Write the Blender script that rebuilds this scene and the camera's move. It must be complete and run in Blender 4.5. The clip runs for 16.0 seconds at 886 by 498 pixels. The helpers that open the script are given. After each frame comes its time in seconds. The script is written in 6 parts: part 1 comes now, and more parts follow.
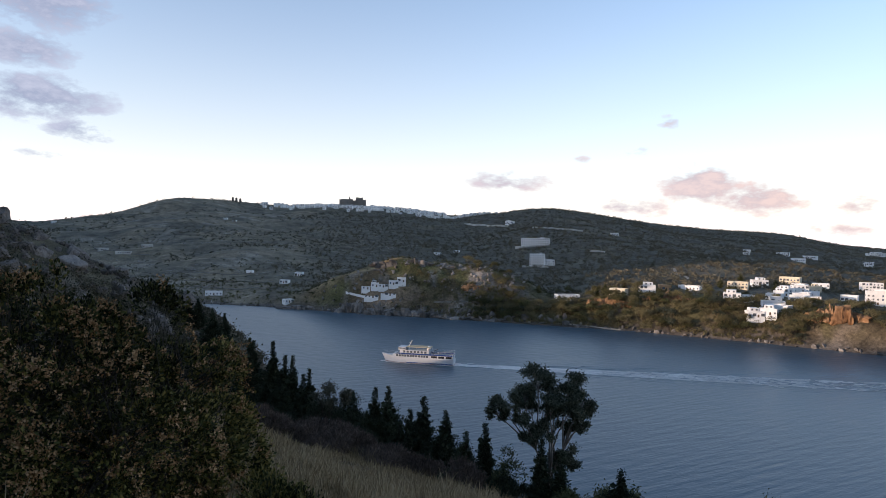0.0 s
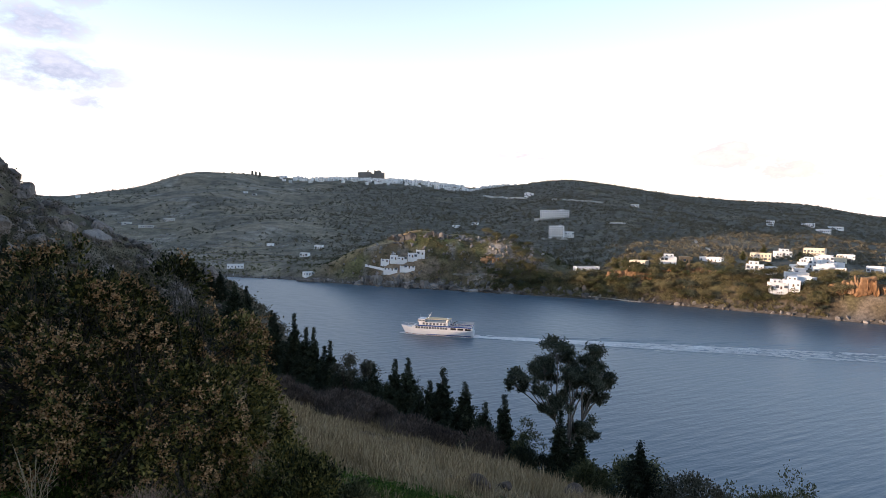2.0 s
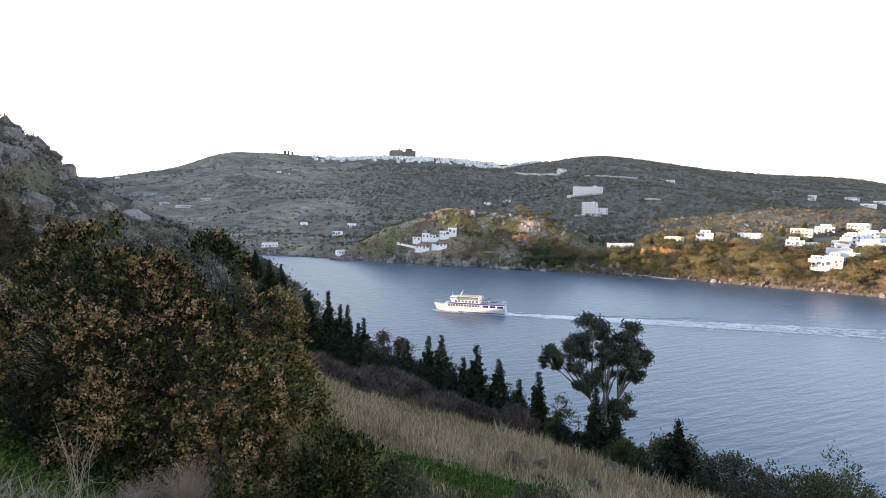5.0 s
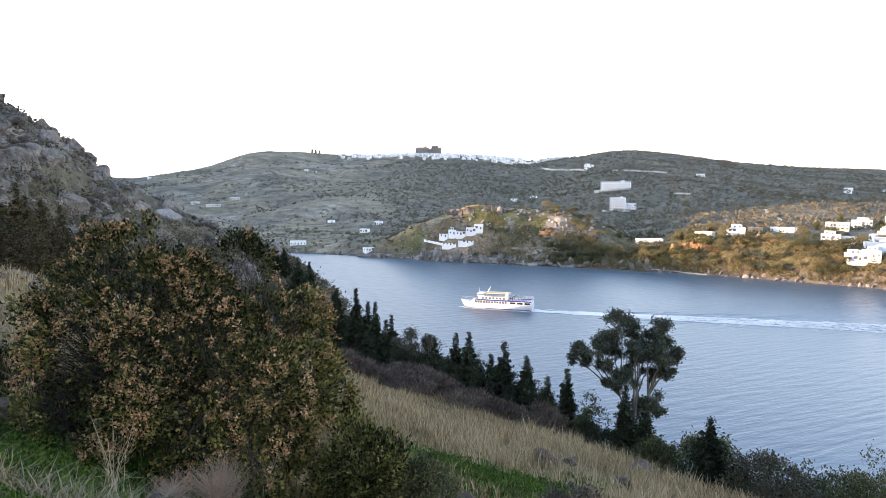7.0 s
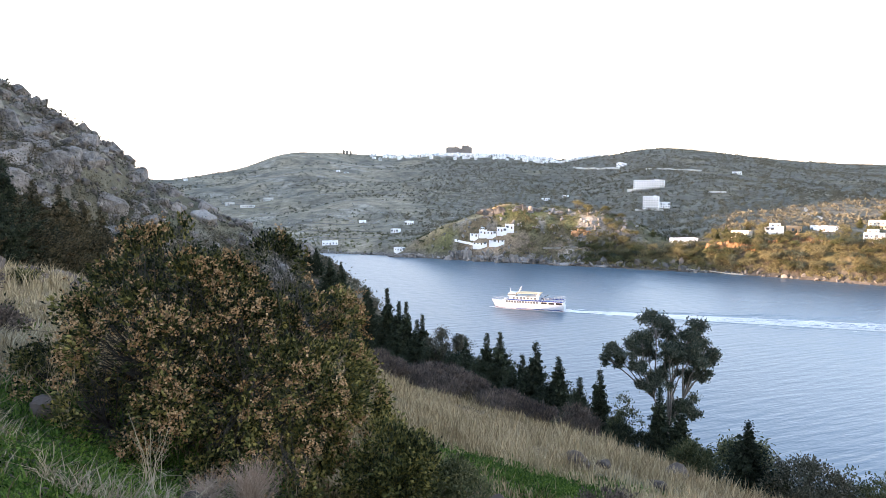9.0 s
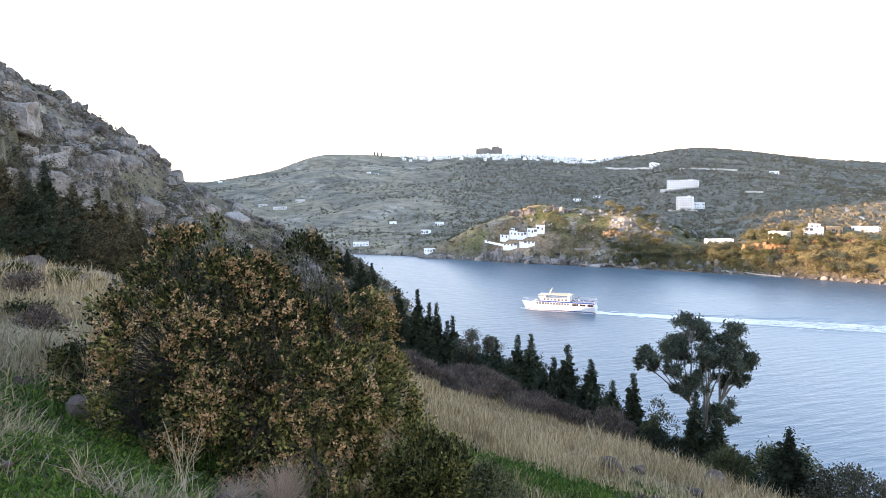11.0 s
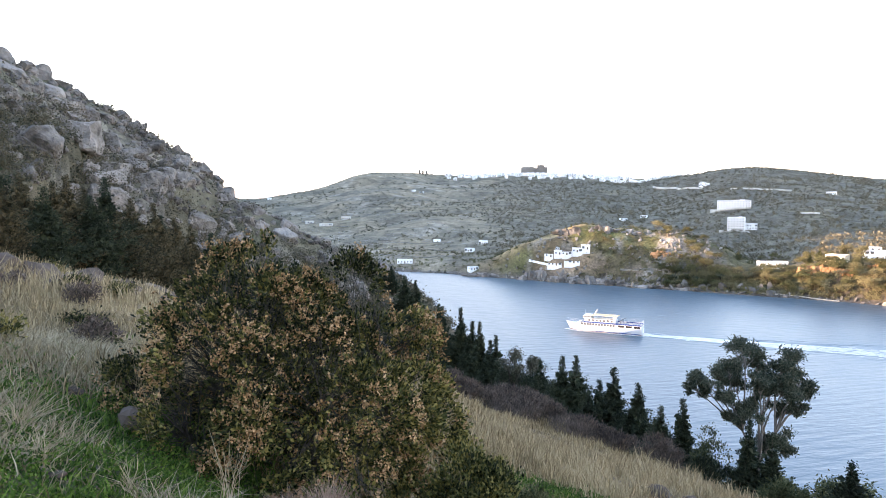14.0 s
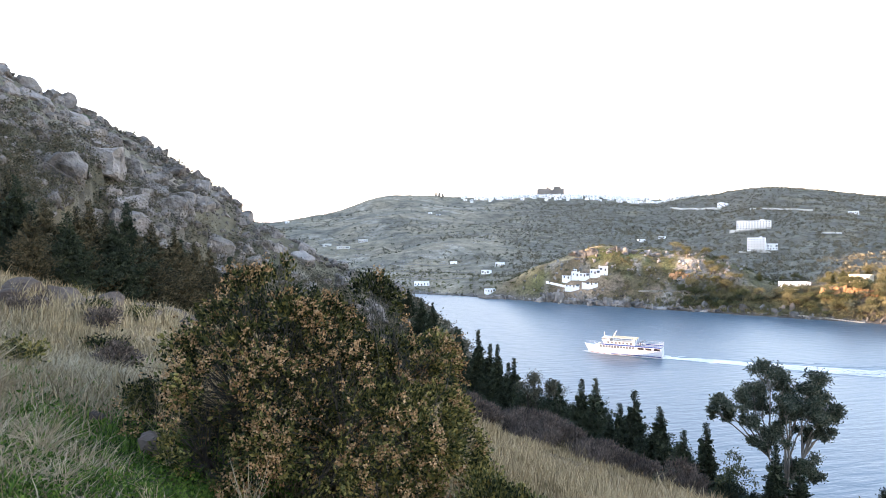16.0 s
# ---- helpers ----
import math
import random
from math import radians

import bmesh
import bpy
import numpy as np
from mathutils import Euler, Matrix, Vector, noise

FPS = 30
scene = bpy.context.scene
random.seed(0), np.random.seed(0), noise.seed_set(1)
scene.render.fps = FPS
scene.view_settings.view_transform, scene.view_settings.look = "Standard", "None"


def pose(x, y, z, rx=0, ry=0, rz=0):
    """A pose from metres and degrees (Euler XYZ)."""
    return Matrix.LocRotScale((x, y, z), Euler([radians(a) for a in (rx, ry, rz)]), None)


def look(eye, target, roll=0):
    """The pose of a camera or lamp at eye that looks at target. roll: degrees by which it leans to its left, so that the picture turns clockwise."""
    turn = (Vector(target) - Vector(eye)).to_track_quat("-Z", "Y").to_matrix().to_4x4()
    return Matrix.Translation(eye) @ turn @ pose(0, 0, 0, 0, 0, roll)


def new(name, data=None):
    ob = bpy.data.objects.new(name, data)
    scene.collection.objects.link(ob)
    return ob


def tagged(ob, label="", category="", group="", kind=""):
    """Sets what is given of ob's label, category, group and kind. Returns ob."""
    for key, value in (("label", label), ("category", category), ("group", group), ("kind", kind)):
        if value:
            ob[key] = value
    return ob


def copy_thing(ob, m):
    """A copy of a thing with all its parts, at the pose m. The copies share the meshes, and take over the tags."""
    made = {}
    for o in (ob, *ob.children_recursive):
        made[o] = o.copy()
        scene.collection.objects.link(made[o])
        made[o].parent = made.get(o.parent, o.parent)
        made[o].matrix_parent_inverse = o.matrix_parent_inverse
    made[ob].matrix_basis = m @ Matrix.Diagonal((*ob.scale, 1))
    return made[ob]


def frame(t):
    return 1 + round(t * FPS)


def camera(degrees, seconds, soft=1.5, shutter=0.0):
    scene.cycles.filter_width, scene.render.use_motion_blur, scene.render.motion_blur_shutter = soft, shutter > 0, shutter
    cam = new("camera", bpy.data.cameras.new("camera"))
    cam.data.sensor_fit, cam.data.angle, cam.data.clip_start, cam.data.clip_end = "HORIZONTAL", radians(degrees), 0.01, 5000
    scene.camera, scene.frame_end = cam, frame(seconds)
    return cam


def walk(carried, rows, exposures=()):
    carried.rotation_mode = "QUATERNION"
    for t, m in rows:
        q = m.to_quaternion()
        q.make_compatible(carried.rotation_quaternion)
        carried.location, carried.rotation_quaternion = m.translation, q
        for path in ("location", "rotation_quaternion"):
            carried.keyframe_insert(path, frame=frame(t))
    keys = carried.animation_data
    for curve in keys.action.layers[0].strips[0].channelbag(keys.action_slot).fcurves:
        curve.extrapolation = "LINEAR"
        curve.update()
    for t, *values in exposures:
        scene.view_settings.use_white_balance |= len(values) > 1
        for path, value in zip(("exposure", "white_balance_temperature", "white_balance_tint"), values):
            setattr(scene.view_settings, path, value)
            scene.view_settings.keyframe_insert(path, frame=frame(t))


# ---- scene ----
cam = camera(69.65, 16.0, soft=0.7)
EYE, TILT = 70.0, -5.8
# seconds, east, north, up, yaw, pitch, roll
ROWS = [
    (0.0, 0.080, -0.378, 0.027, -6.95, 4.81, -0.77),
    (0.5, 0.080, -0.357, 0.031, -6.59, 4.23, -0.77),
    (1.0, 0.099, -0.387, 0.042, -6.10, 3.58, -0.72),
    (1.5, 0.111, -0.392, 0.045, -5.69, 2.96, -0.66),
    (2.0, 0.082, -0.308, 0.035, -5.25, 2.32, -0.64),
    (2.5, 0.064, -0.246, 0.027, -4.82, 1.78, -0.62),
    (3.0, 0.049, -0.194, 0.015, -4.35, 1.30, -0.51),
    (3.5, 0.037, -0.147, 0.009, -3.91, 0.94, -0.46),
    (4.0, 0.015, -0.073, 0.003, -3.40, 0.65, -0.49),
    (6.5, 0.010, -0.014, -0.002, -0.69, 0.07, -0.07),
    (7.0, 0.000, -0.000, 0.000, 0.00, 0.00, 0.00),
    (7.5, -0.001, 0.006, -0.003, 0.65, -0.03, 0.08),
    (8.0, -0.009, 0.030, 0.004, 1.36, -0.05, 0.09),
    (8.5, -0.011, 0.036, 0.006, 2.02, -0.04, 0.11),
    (9.0, -0.013, 0.048, 0.012, 2.76, -0.02, 0.08),
    (11.5, -0.056, 0.213, 0.014, 6.18, 0.18, -0.02),
    (12.0, -0.059, 0.221, 0.014, 6.92, 0.41, -0.20),
    (12.5, -0.080, 0.249, 0.015, 7.57, 0.65, -0.41),
    (13.0, -0.093, 0.261, 0.016, 8.24, 0.98, -0.59),
    (13.5, -0.102, 0.271, 0.017, 8.82, 1.30, -0.71),
    (14.0, -0.127, 0.295, 0.020, 9.37, 1.69, -0.78),
    (14.5, -0.136, 0.305, 0.023, 9.84, 2.10, -0.73),
    (15.0, -0.146, 0.307, 0.029, 10.27, 2.58, -0.69),
    (15.5, -0.163, 0.326, 0.027, 10.59, 3.10, -0.65),
    (16.0, -0.167, 0.325, 0.030, 10.88, 3.67, -0.54),
]
EXPOSURES = [(t, stops + 1.3, 6700 + 250 * min(t, 4), 20 + min(t, 4)) for t, stops in
             ((0.0, 0.42), (1.0, 0.7), (2.0, 1.0), (3.0, 1.35), (4.0, 1.65), (6.5, 2.25), (9.0, 2.55), (12.0, 2.7), (16.0, 2.75))]
walk(cam, [(t, pose(0, 0, EYE, TILT) @ pose(x, y, z, 90 + pitch, roll, yaw)) for t, x, y, z, yaw, pitch, roll in ROWS],
     EXPOSURES)

# ---- world and sun ----
SUN_AZ, SUN_EL = radians(-106), radians(4.2)          # azimuth from north (+y), clockwise
world = bpy.data.worlds.new("sky")
scene.world = world
world.use_nodes = True
wt = world.node_tree
wt.nodes.clear()


def wnode(kind, **settings):
    n = wt.nodes.new(kind)
    for key, value in settings.items():
        if key == "operation":
            n.operation = value
        elif key == "noise_scale":
            n.inputs["Scale"].default_value = value
        elif key == "detail":
            n.inputs["Detail"].default_value = value
        elif key == "roughness":
            n.inputs["Roughness"].default_value = value
    return n


def wmath(op, a, b=None, clamp=False):
    n = wnode("ShaderNodeMath", operation=op)
    n.use_clamp = clamp
    for k, v in ((0, a), (1, b)):
        if v is None:
            continue
        if isinstance(v, (int, float)):
            n.inputs[k].default_value = v
        else:
            wt.links.new(v, n.inputs[k])
    return n.outputs[0]


sky = wnode("ShaderNodeTexSky")
sky.sky_type = "NISHITA"
sky.sun_disc = False
sky.sun_elevation = SUN_EL
sky.sun_rotation = SUN_AZ
sky.altitude = 50
sky.air_density, sky.dust_density, sky.ozone_density = 1.0, 0.5, 2.5
geo = wnode("ShaderNodeTexCoord")
sep = wnode("ShaderNodeSeparateXYZ")
wt.links.new(geo.outputs["Generated"], sep.inputs[0])
az = wmath("ARCTAN2", sep.outputs["X"], sep.outputs["Y"])
el = wmath("ARCSINE", sep.outputs["Z"])
puff = wnode("ShaderNodeTexNoise", noise_scale=19.0, detail=8.0, roughness=0.62)
stretch = wnode("ShaderNodeMapping")
stretch.inputs["Scale"].default_value = (1.0, 1.0, 2.2)
wt.links.new(geo.outputs["Generated"], stretch.inputs[0])
wt.links.new(stretch.outputs[0], puff.inputs["Vector"])
# azimuth, elevation, half width, half height (degrees), thickness
CLOUDS = [(-25.5, 16.8, 6.0, 2.8, 1.15), (-29.0, 19.6, 7.5, 3.0, 1.2), (-27.0, 13.2, 4.6, 1.8, 1.1), (-26.0, 9.9, 6.4, 2.2, 1.2), (-23.0, 7.6, 3.0, 1.2, 1.0),
          (-25.2, 5.6, 2.4, 0.6, 0.6), (12.4, 5.2, 4.8, 1.3, 0.9), (28.8, 5.0, 4.2, 2.5, 1.1), (33.0, 3.8, 4.8, 1.9, 1.0), (23.0, 3.2, 4.4, 1.5, 0.95),
          (40.0, 3.2, 2.2, 1.2, 0.9), (39.0, 1.4, 4.0, 0.9, 0.9), (26.2, 10.2, 1.6, 0.8, 0.8), (23.7, 7.9, 1.4, 0.7, 0.75), (19.0, 7.2, 1.0, 0.4, 0.6),
          (58.0, 7.0, 8.0, 3.0, 1.0), (75.0, 12.0, 9.0, 3.0, 1.0), (-60.0, 18.0, 9.0, 4.0, 1.0), (110.0, 10.0, 12.0, 4.0, 1.0), (150.0, 14.0, 12.0, 4.0, 1.0)]
total = None
for c_az, c_el, half_w, half_h, thick in CLOUDS:
    a = wmath("DIVIDE", wmath("SUBTRACT", az, radians(c_az)), radians(half_w))
    b = wmath("DIVIDE", wmath("SUBTRACT", el, radians(c_el)), radians(half_h))
    d = wmath("ADD", wmath("MULTIPLY", a, a), wmath("MULTIPLY", b, b))
    one = wmath("MULTIPLY", wmath("SUBTRACT", 1.0, d, clamp=True), thick)
    total = one if total is None else wmath("MAXIMUM", total, one)
dens = wmath("SUBTRACT", wmath("ADD", total, wmath("MULTIPLY", puff.outputs["Fac"], 3.4)), 2.08)
dens = wmath("MULTIPLY", dens, 1.45, clamp=True)
dens = wmath("MULTIPLY", dens, wmath("MULTIPLY", total, 6.0, clamp=True))
# cloud colour: greyer towards the sun's side, rosy away from it
mixc = wnode("ShaderNodeMix")
mixc.data_type = "RGBA"
side = wmath("MULTIPLY_ADD", az, 1.1)
side.node.inputs[2].default_value = 0.3
side.node.use_clamp = True
wt.links.new(side, mixc.inputs["Factor"])
# billows: lit tops and greyer folds
billow = wmath("MULTIPLY", wmath("SUBTRACT", puff.outputs["Fac"], 0.42), 4.5, clamp=True)
for socket, fold, crest_ in (("A", (0.62, 0.78, 1.1, 1), (1.05, 1.2, 1.5, 1)), ("B", (1.0, 0.95, 1.08, 1), (1.75, 1.42, 1.32, 1))):
    tint = wnode("ShaderNodeMix")
    tint.data_type = "RGBA"
    wt.links.new(billow, tint.inputs["Factor"])
    tint.inputs["A"].default_value, tint.inputs["B"].default_value = fold, crest_
    wt.links.new(tint.outputs["Result"], mixc.inputs[socket])
mixs = wnode("ShaderNodeMix")
mixs.data_type = "RGBA"
wt.links.new(wmath("MULTIPLY", dens, 0.92), mixs.inputs["Factor"])
# a pale veil of haze, thickest at the horizon
veil = wnode("ShaderNodeMix")
veil.data_type = "RGBA"
up = wmath("MAXIMUM", el, 0.0)
wt.links.new(wmath("MULTIPLY", wmath("EXPONENT", wmath("MULTIPLY", up, -5.6)), 0.84), veil.inputs["Factor"])
wt.links.new(sky.outputs[0], veil.inputs["A"])
veil.inputs["B"].default_value = (2.8, 2.72, 2.8, 1)
wt.links.new(veil.outputs["Result"], mixs.inputs["A"])
wt.links.new(mixc.outputs["Result"], mixs.inputs["B"])
bg = wnode("ShaderNodeBackground")
bg.inputs["Strength"].default_value = 0.15
wt.links.new(mixs.outputs["Result"], bg.inputs["Color"])
wout = wnode("ShaderNodeOutputWorld")
wt.links.new(bg.outputs[0], wout.inputs["Surface"])

sun = new("sun", bpy.data.lights.new("sun", "SUN"))
sun.data.energy, sun.data.angle, sun.data.color = 1.35, radians(0.6), (1.0, 0.81, 0.62)
sun_way = Vector((math.sin(SUN_AZ) * math.cos(SUN_EL), math.cos(SUN_AZ) * math.cos(SUN_EL), math.sin(SUN_EL)))
sun.matrix_world = look(sun_way * 100, (0, 0, 0))

# ---- materials ----
def material(name, colours, scale=1.0, rough=0.85, bump=0.3, bump_scale=None, detail=6.0, metal=0.0, wide=0.15, by_island=0.0,
             by_object=0.0, spec=0.3, thin=0.0):
    """A node material: a ramp of colours over two scales of noise, with a fine relief."""
    m = bpy.data.materials.new(name)
    m.use_nodes = True
    t = m.node_tree
    b = t.nodes["Principled BSDF"]
    b.inputs["Roughness"].default_value, b.inputs["Metallic"].default_value = rough, metal
    b.inputs["Specular IOR Level"].default_value = spec if bump else spec * 0.35
    co = t.nodes.new("ShaderNodeNewGeometry")
    n1, n2 = t.nodes.new("ShaderNodeTexNoise"), t.nodes.new("ShaderNodeTexNoise")
    for n, s, d in ((n1, scale, detail), (n2, scale * wide, 3.0)):
        n.inputs["Scale"].default_value, n.inputs["Detail"].default_value = s, d
        t.links.new(co.outputs["Position"], n.inputs["Vector"])
    add = t.nodes.new("ShaderNodeMath")
    add.operation = "MULTIPLY_ADD"
    t.links.new(n1.outputs["Fac"], add.inputs[0])
    add.inputs[1].default_value = 0.6
    half = t.nodes.new("ShaderNodeMath")
    half.operation = "MULTIPLY_ADD"
    half.inputs[1].default_value, half.inputs[2].default_value = 0.9, -0.25
    t.links.new(n2.outputs["Fac"], half.inputs[0])
    t.links.new(half.outputs[0], add.inputs[2])
    value = add.outputs[0]
    for amount, source in ((by_island, co.outputs["Random Per Island"]), (by_object, None)):
        if not amount:
            continue
        if source is None:
            source = t.nodes.new("ShaderNodeObjectInfo").outputs["Random"]
        more = t.nodes.new("ShaderNodeMath")
        more.operation = "MULTIPLY_ADD"
        more.inputs[1].default_value = amount
        t.links.new(source, more.inputs[0])
        less = t.nodes.new("ShaderNodeMath")
        less.operation = "SUBTRACT"
        less.inputs[1].default_value = amount / 2
        t.links.new(value, less.inputs[0])
        t.links.new(less.outputs[0], more.inputs[2])
        value = more.outputs[0]
    ramp = t.nodes.new("ShaderNodeValToRGB")
    el_ = ramp.color_ramp.elements
    while len(el_) < len(colours):
        el_.new(0.5)
    for k, c in enumerate(colours):
        el_[k].position = 0.22 + 0.56 * k / max(1, len(colours) - 1)
        el_[k].color = (*c, 1)
    t.links.new(value, ramp.inputs[0])
    t.links.new(ramp.outputs[0], b.inputs["Base Color"])
    if bump:
        bn, nb = t.nodes.new("ShaderNodeBump"), t.nodes.new("ShaderNodeTexNoise")
        nb.inputs["Scale"].default_value, nb.inputs["Detail"].default_value = bump_scale or scale * 3, 5.0
        t.links.new(co.outputs["Position"], nb.inputs["Vector"])
        bn.inputs["Strength"].default_value, bn.inputs["Distance"].default_value = bump, 1.0 / (bump_scale or scale * 3)
        t.links.new(nb.outputs["Fac"], bn.inputs["Height"])
        t.links.new(bn.outputs[0], b.inputs["Normal"])
    if thin:
        tr, mx = t.nodes.new("ShaderNodeBsdfTranslucent"), t.nodes.new("ShaderNodeMixShader")
        t.links.new(ramp.outputs[0], tr.inputs["Color"])
        mx.inputs[0].default_value = thin
        t.links.new(b.outputs[0], mx.inputs[1])
        t.links.new(tr.outputs[0], mx.inputs[2])
        t.links.new(mx.outputs[0], t.nodes["Material Output"].inputs["Surface"])
    return m

# ---- the lie of the land ----
def lattice(ix, iy, seed):
    h = (ix.astype(np.int64) * 374761393 + iy.astype(np.int64) * 668265263 + seed * 974634777) & 0x7FFFFFFF
    h = ((h ^ (h >> 13)) * 1274126177) & 0x7FFFFFFF
    return ((h ^ (h >> 16)) & 0xFFFF) / 65535.0


def value_noise(x, y, seed=0):
    ix, iy = np.floor(x), np.floor(y)
    fx, fy = x - ix, y - iy
    fx, fy = fx * fx * (3 - 2 * fx), fy * fy * (3 - 2 * fy)
    a, b = lattice(ix, iy, seed), lattice(ix + 1, iy, seed)
    c, d = lattice(ix, iy + 1, seed), lattice(ix + 1, iy + 1, seed)
    return (a + (b - a) * fx) * (1 - fy) + (c + (d - c) * fx) * fy - 0.5


def fbm(x, y, size, octaves=4, seed=0):
    """Rough noise of about -0.5 to 0.5, whose largest forms are size metres across."""
    out, gain = 0.0, 0.55
    for k in range(octaves):
        out = out + gain * value_noise(x / size * 2 ** k + 17.3 * k, y / size * 2 ** k - 9.1 * k, seed + k)
        gain *= 0.5
    return out


def smooth(a, b, x):
    t = np.clip((x - a) / (b - a), 0, 1)
    return t * t * (3 - 2 * t)


def soft_max(a, b, k):
    h = np.clip(0.5 + 0.5 * (a - b) / k, 0, 1)
    return b + (a - b) * h + k * h * (1 - h)


# the rocky spur: a spine of east, north, height
SPUR = [(-260, -120, 185), (-190, 0, 150), (-125, 72, 112), (-93, 91, 95.5), (-84, 96.5, 89.5), (-74, 102, 83.5), (-61, 106, 74.5),
        (-57, 107, 69.3), (-50, 108, 66.5), (-39.5, 109, 60.5), (-30, 109, 57), (-17, 108, 47), (-6, 112, 34), (10, 125, 8)]


def spur_height(x, y):
    best = np.full(np.shape(x), 1e9)
    top = np.zeros(np.shape(x))
    for (ax, ay, az_), (bx, by, bz) in zip(SPUR, SPUR[1:]):
        dx, dy = bx - ax, by - ay
        t = np.clip(((x - ax) * dx + (y - ay) * dy) / (dx * dx + dy * dy), 0, 1)
        d = np.hypot(x - ax - t * dx, y - ay - t * dy)
        near = d < best
        best = np.where(near, d, best)
        top = np.where(near, az_ + t * (bz - az_), top)
    return top + 2.2 - 0.34 * best * (1 + 0.30 * smooth(20, 65, best)) + fbm(x, y, 14, 4, 3) * 4.0 * smooth(0, 10, best)


def near_height(x, y):
    drop = 0.30 * x + 0.285 * y
    h = 67.9 - drop - 0.7 * np.maximum(0, drop - 10)
    r = np.hypot(x, y)
    h = h + 0.45 * np.exp(-(r / 3.5) ** 2) + fbm(x, y, 6, 4, 11) * 0.55 * smooth(2, 8, r) + fbm(x, y, 30, 2, 5) * 1.5 * smooth(25, 60, r)
    h = h - 0.11 * np.clip(-8 - x, 0, 40) - 0.75 * np.maximum(0, -170 - x)
    h = h + 1.1 * smooth(-3, -12, x) * smooth(9, 22, y)
    h = h - 0.45 * np.exp(-((x + 2.2) ** 2 + (y - 7.6) ** 2) / 6.0)
    return soft_max(h, spur_height(x, y), 1.5)


# skyline of the far hill: bearing (east over north), depth, height
# the first three points are an unseen ridge, added to block the low sun
SKYLINE = [(-3.0, 900, 560), (-1.5, 1100, 520), (-0.9, 1250, 330), (-0.62, 1350, 115), (-0.50, 1500, 80), (-0.43, 1600, 97), (-0.36, 1700, 116),
           (-0.30, 1800, 164), (-0.21, 1900, 165), (-0.14, 2000, 158), (-0.04, 2000, 164), (0.05, 2000, 160), (0.13, 2000, 141),
           (0.19, 1900, 142), (0.27, 1800, 164), (0.33, 1800, 159), (0.46, 1800, 129), (0.55, 1850, 118), (0.70, 1900, 112),
           (0.80, 1900, 80), (1.0, 1900, 60), (3.0, 900, 60)]
SKY_U, SKY_Y, SKY_Z = (np.array(c, float) for c in zip(*SKYLINE))


def inland(x, y):
    """Metres behind the far shore."""
    bay = 18 * fbm(x, y, 90, 3, 21) + 60 * smooth(180, 420, x)
    return (0.1205 * y + 0.052 * x - 70) / 0.1312 + bay


def far_height(x, y):
    u = x / np.maximum(y, 1.0)
    yr, zr = 0, 0
    for o in (-0.03, -0.015, 0, 0.015, 0.03):
        yr = yr + np.interp(u + o, SKY_U, SKY_Y) / 5
        zr = zr + np.interp(u + o, SKY_U, SKY_Z) / 5
    s = inland(x, y)
    sr = (0.1205 * yr + 0.052 * u * yr - 70) / 0.1312
    t = s / np.maximum(sr, 100)
    bluff = np.interp(u, [-0.4, -0.12, 0.0, 0.3, 0.40, 0.55, 0.8], [3, 4, 7, 10, 24, 26, 22])
    rise = smooth(0, 26, s) * 0.85 + smooth(20, 80, s) * 0.15
    h = bluff * rise * np.clip(1 - t, 0, 1) + zr * np.clip(t, 0, 1) ** 1.3
    h = np.where(t > 1, zr * (1 - 0.35 * (t - 1)), h)
    h = h + fbm(x, y, 160, 4, 31) * 26 * smooth(0.03, 0.3, t) * smooth(1.0, 0.9, t) + fbm(x, y, 24, 3, 41) * (1.5 + 3.5 * smooth(1000, 700, y)) * smooth(0.0, 0.02, t)
    g1 = 36 * np.exp(-np.abs((x - 42) / 88) ** 2.6 - np.abs((y - 626) / 44) ** 3.0)
    g2 = 13 * np.exp(-np.abs((x - 132) / 40) ** 3.0 - np.abs((y - 590) / 32) ** 3.0)
    h = h + (g1 + g2) * smooth(-2, 30, s) * (1 + 0.35 * fbm(x, y, 30, 4, 51))
    return np.where(s < 0, np.maximum(-6, s * 0.4), h + 0.3)


def unseen_west_height(x, y):
    """Unseen ridges added to the west, behind the spur, to keep the low sun off the hill."""
    # crest heights are set by where the added shadow should end
    crest = np.interp(y, [-900, -200, 60, 110, 250, 330, 390, 450, 800, 1000, 1400, 1720, 1900], [60, 76, 78, 92, 112, 121, 150, 225, 265, 250, 185, 120, 80])
    back = np.interp(y, [-100, 100, 400, 1500, 2200], [-6, 150, 430, 430, 100])
    return np.maximum(np.maximum(crest - 0.42 * np.abs(x + 1000), back - 0.42 * np.abs(x + 2500)), -6)


def ground_height(x, y):
    x, y = np.asarray(x, float), np.asarray(y, float)
    n = np.maximum(near_height(x, y), -6)
    f = far_height(x, np.maximum(y, 1.0))
    f = np.where(y < 200, -6 + 0 * f, f)
    return np.maximum(np.maximum(n, f), unseen_west_height(x, y))


def gz(x, y):
    return float(ground_height(np.array([float(x)]), np.array([float(y)]))[0])

# ---- the ground sheet and the water ----
def mesh_object(name, verts, faces, mat, smooth_faces=True):
    me = bpy.data.meshes.new(name)
    me.from_pydata(verts, [], faces)
    me.materials.append(mat)
    if smooth_faces:
        me.polygons.foreach_set("use_smooth", [True] * len(me.polygons))
    me.update()
    return new(name, me)


def blend(a, b, t):
    return a + (np.asarray(b, float) - a) * np.clip(t, 0, 1)[..., None]


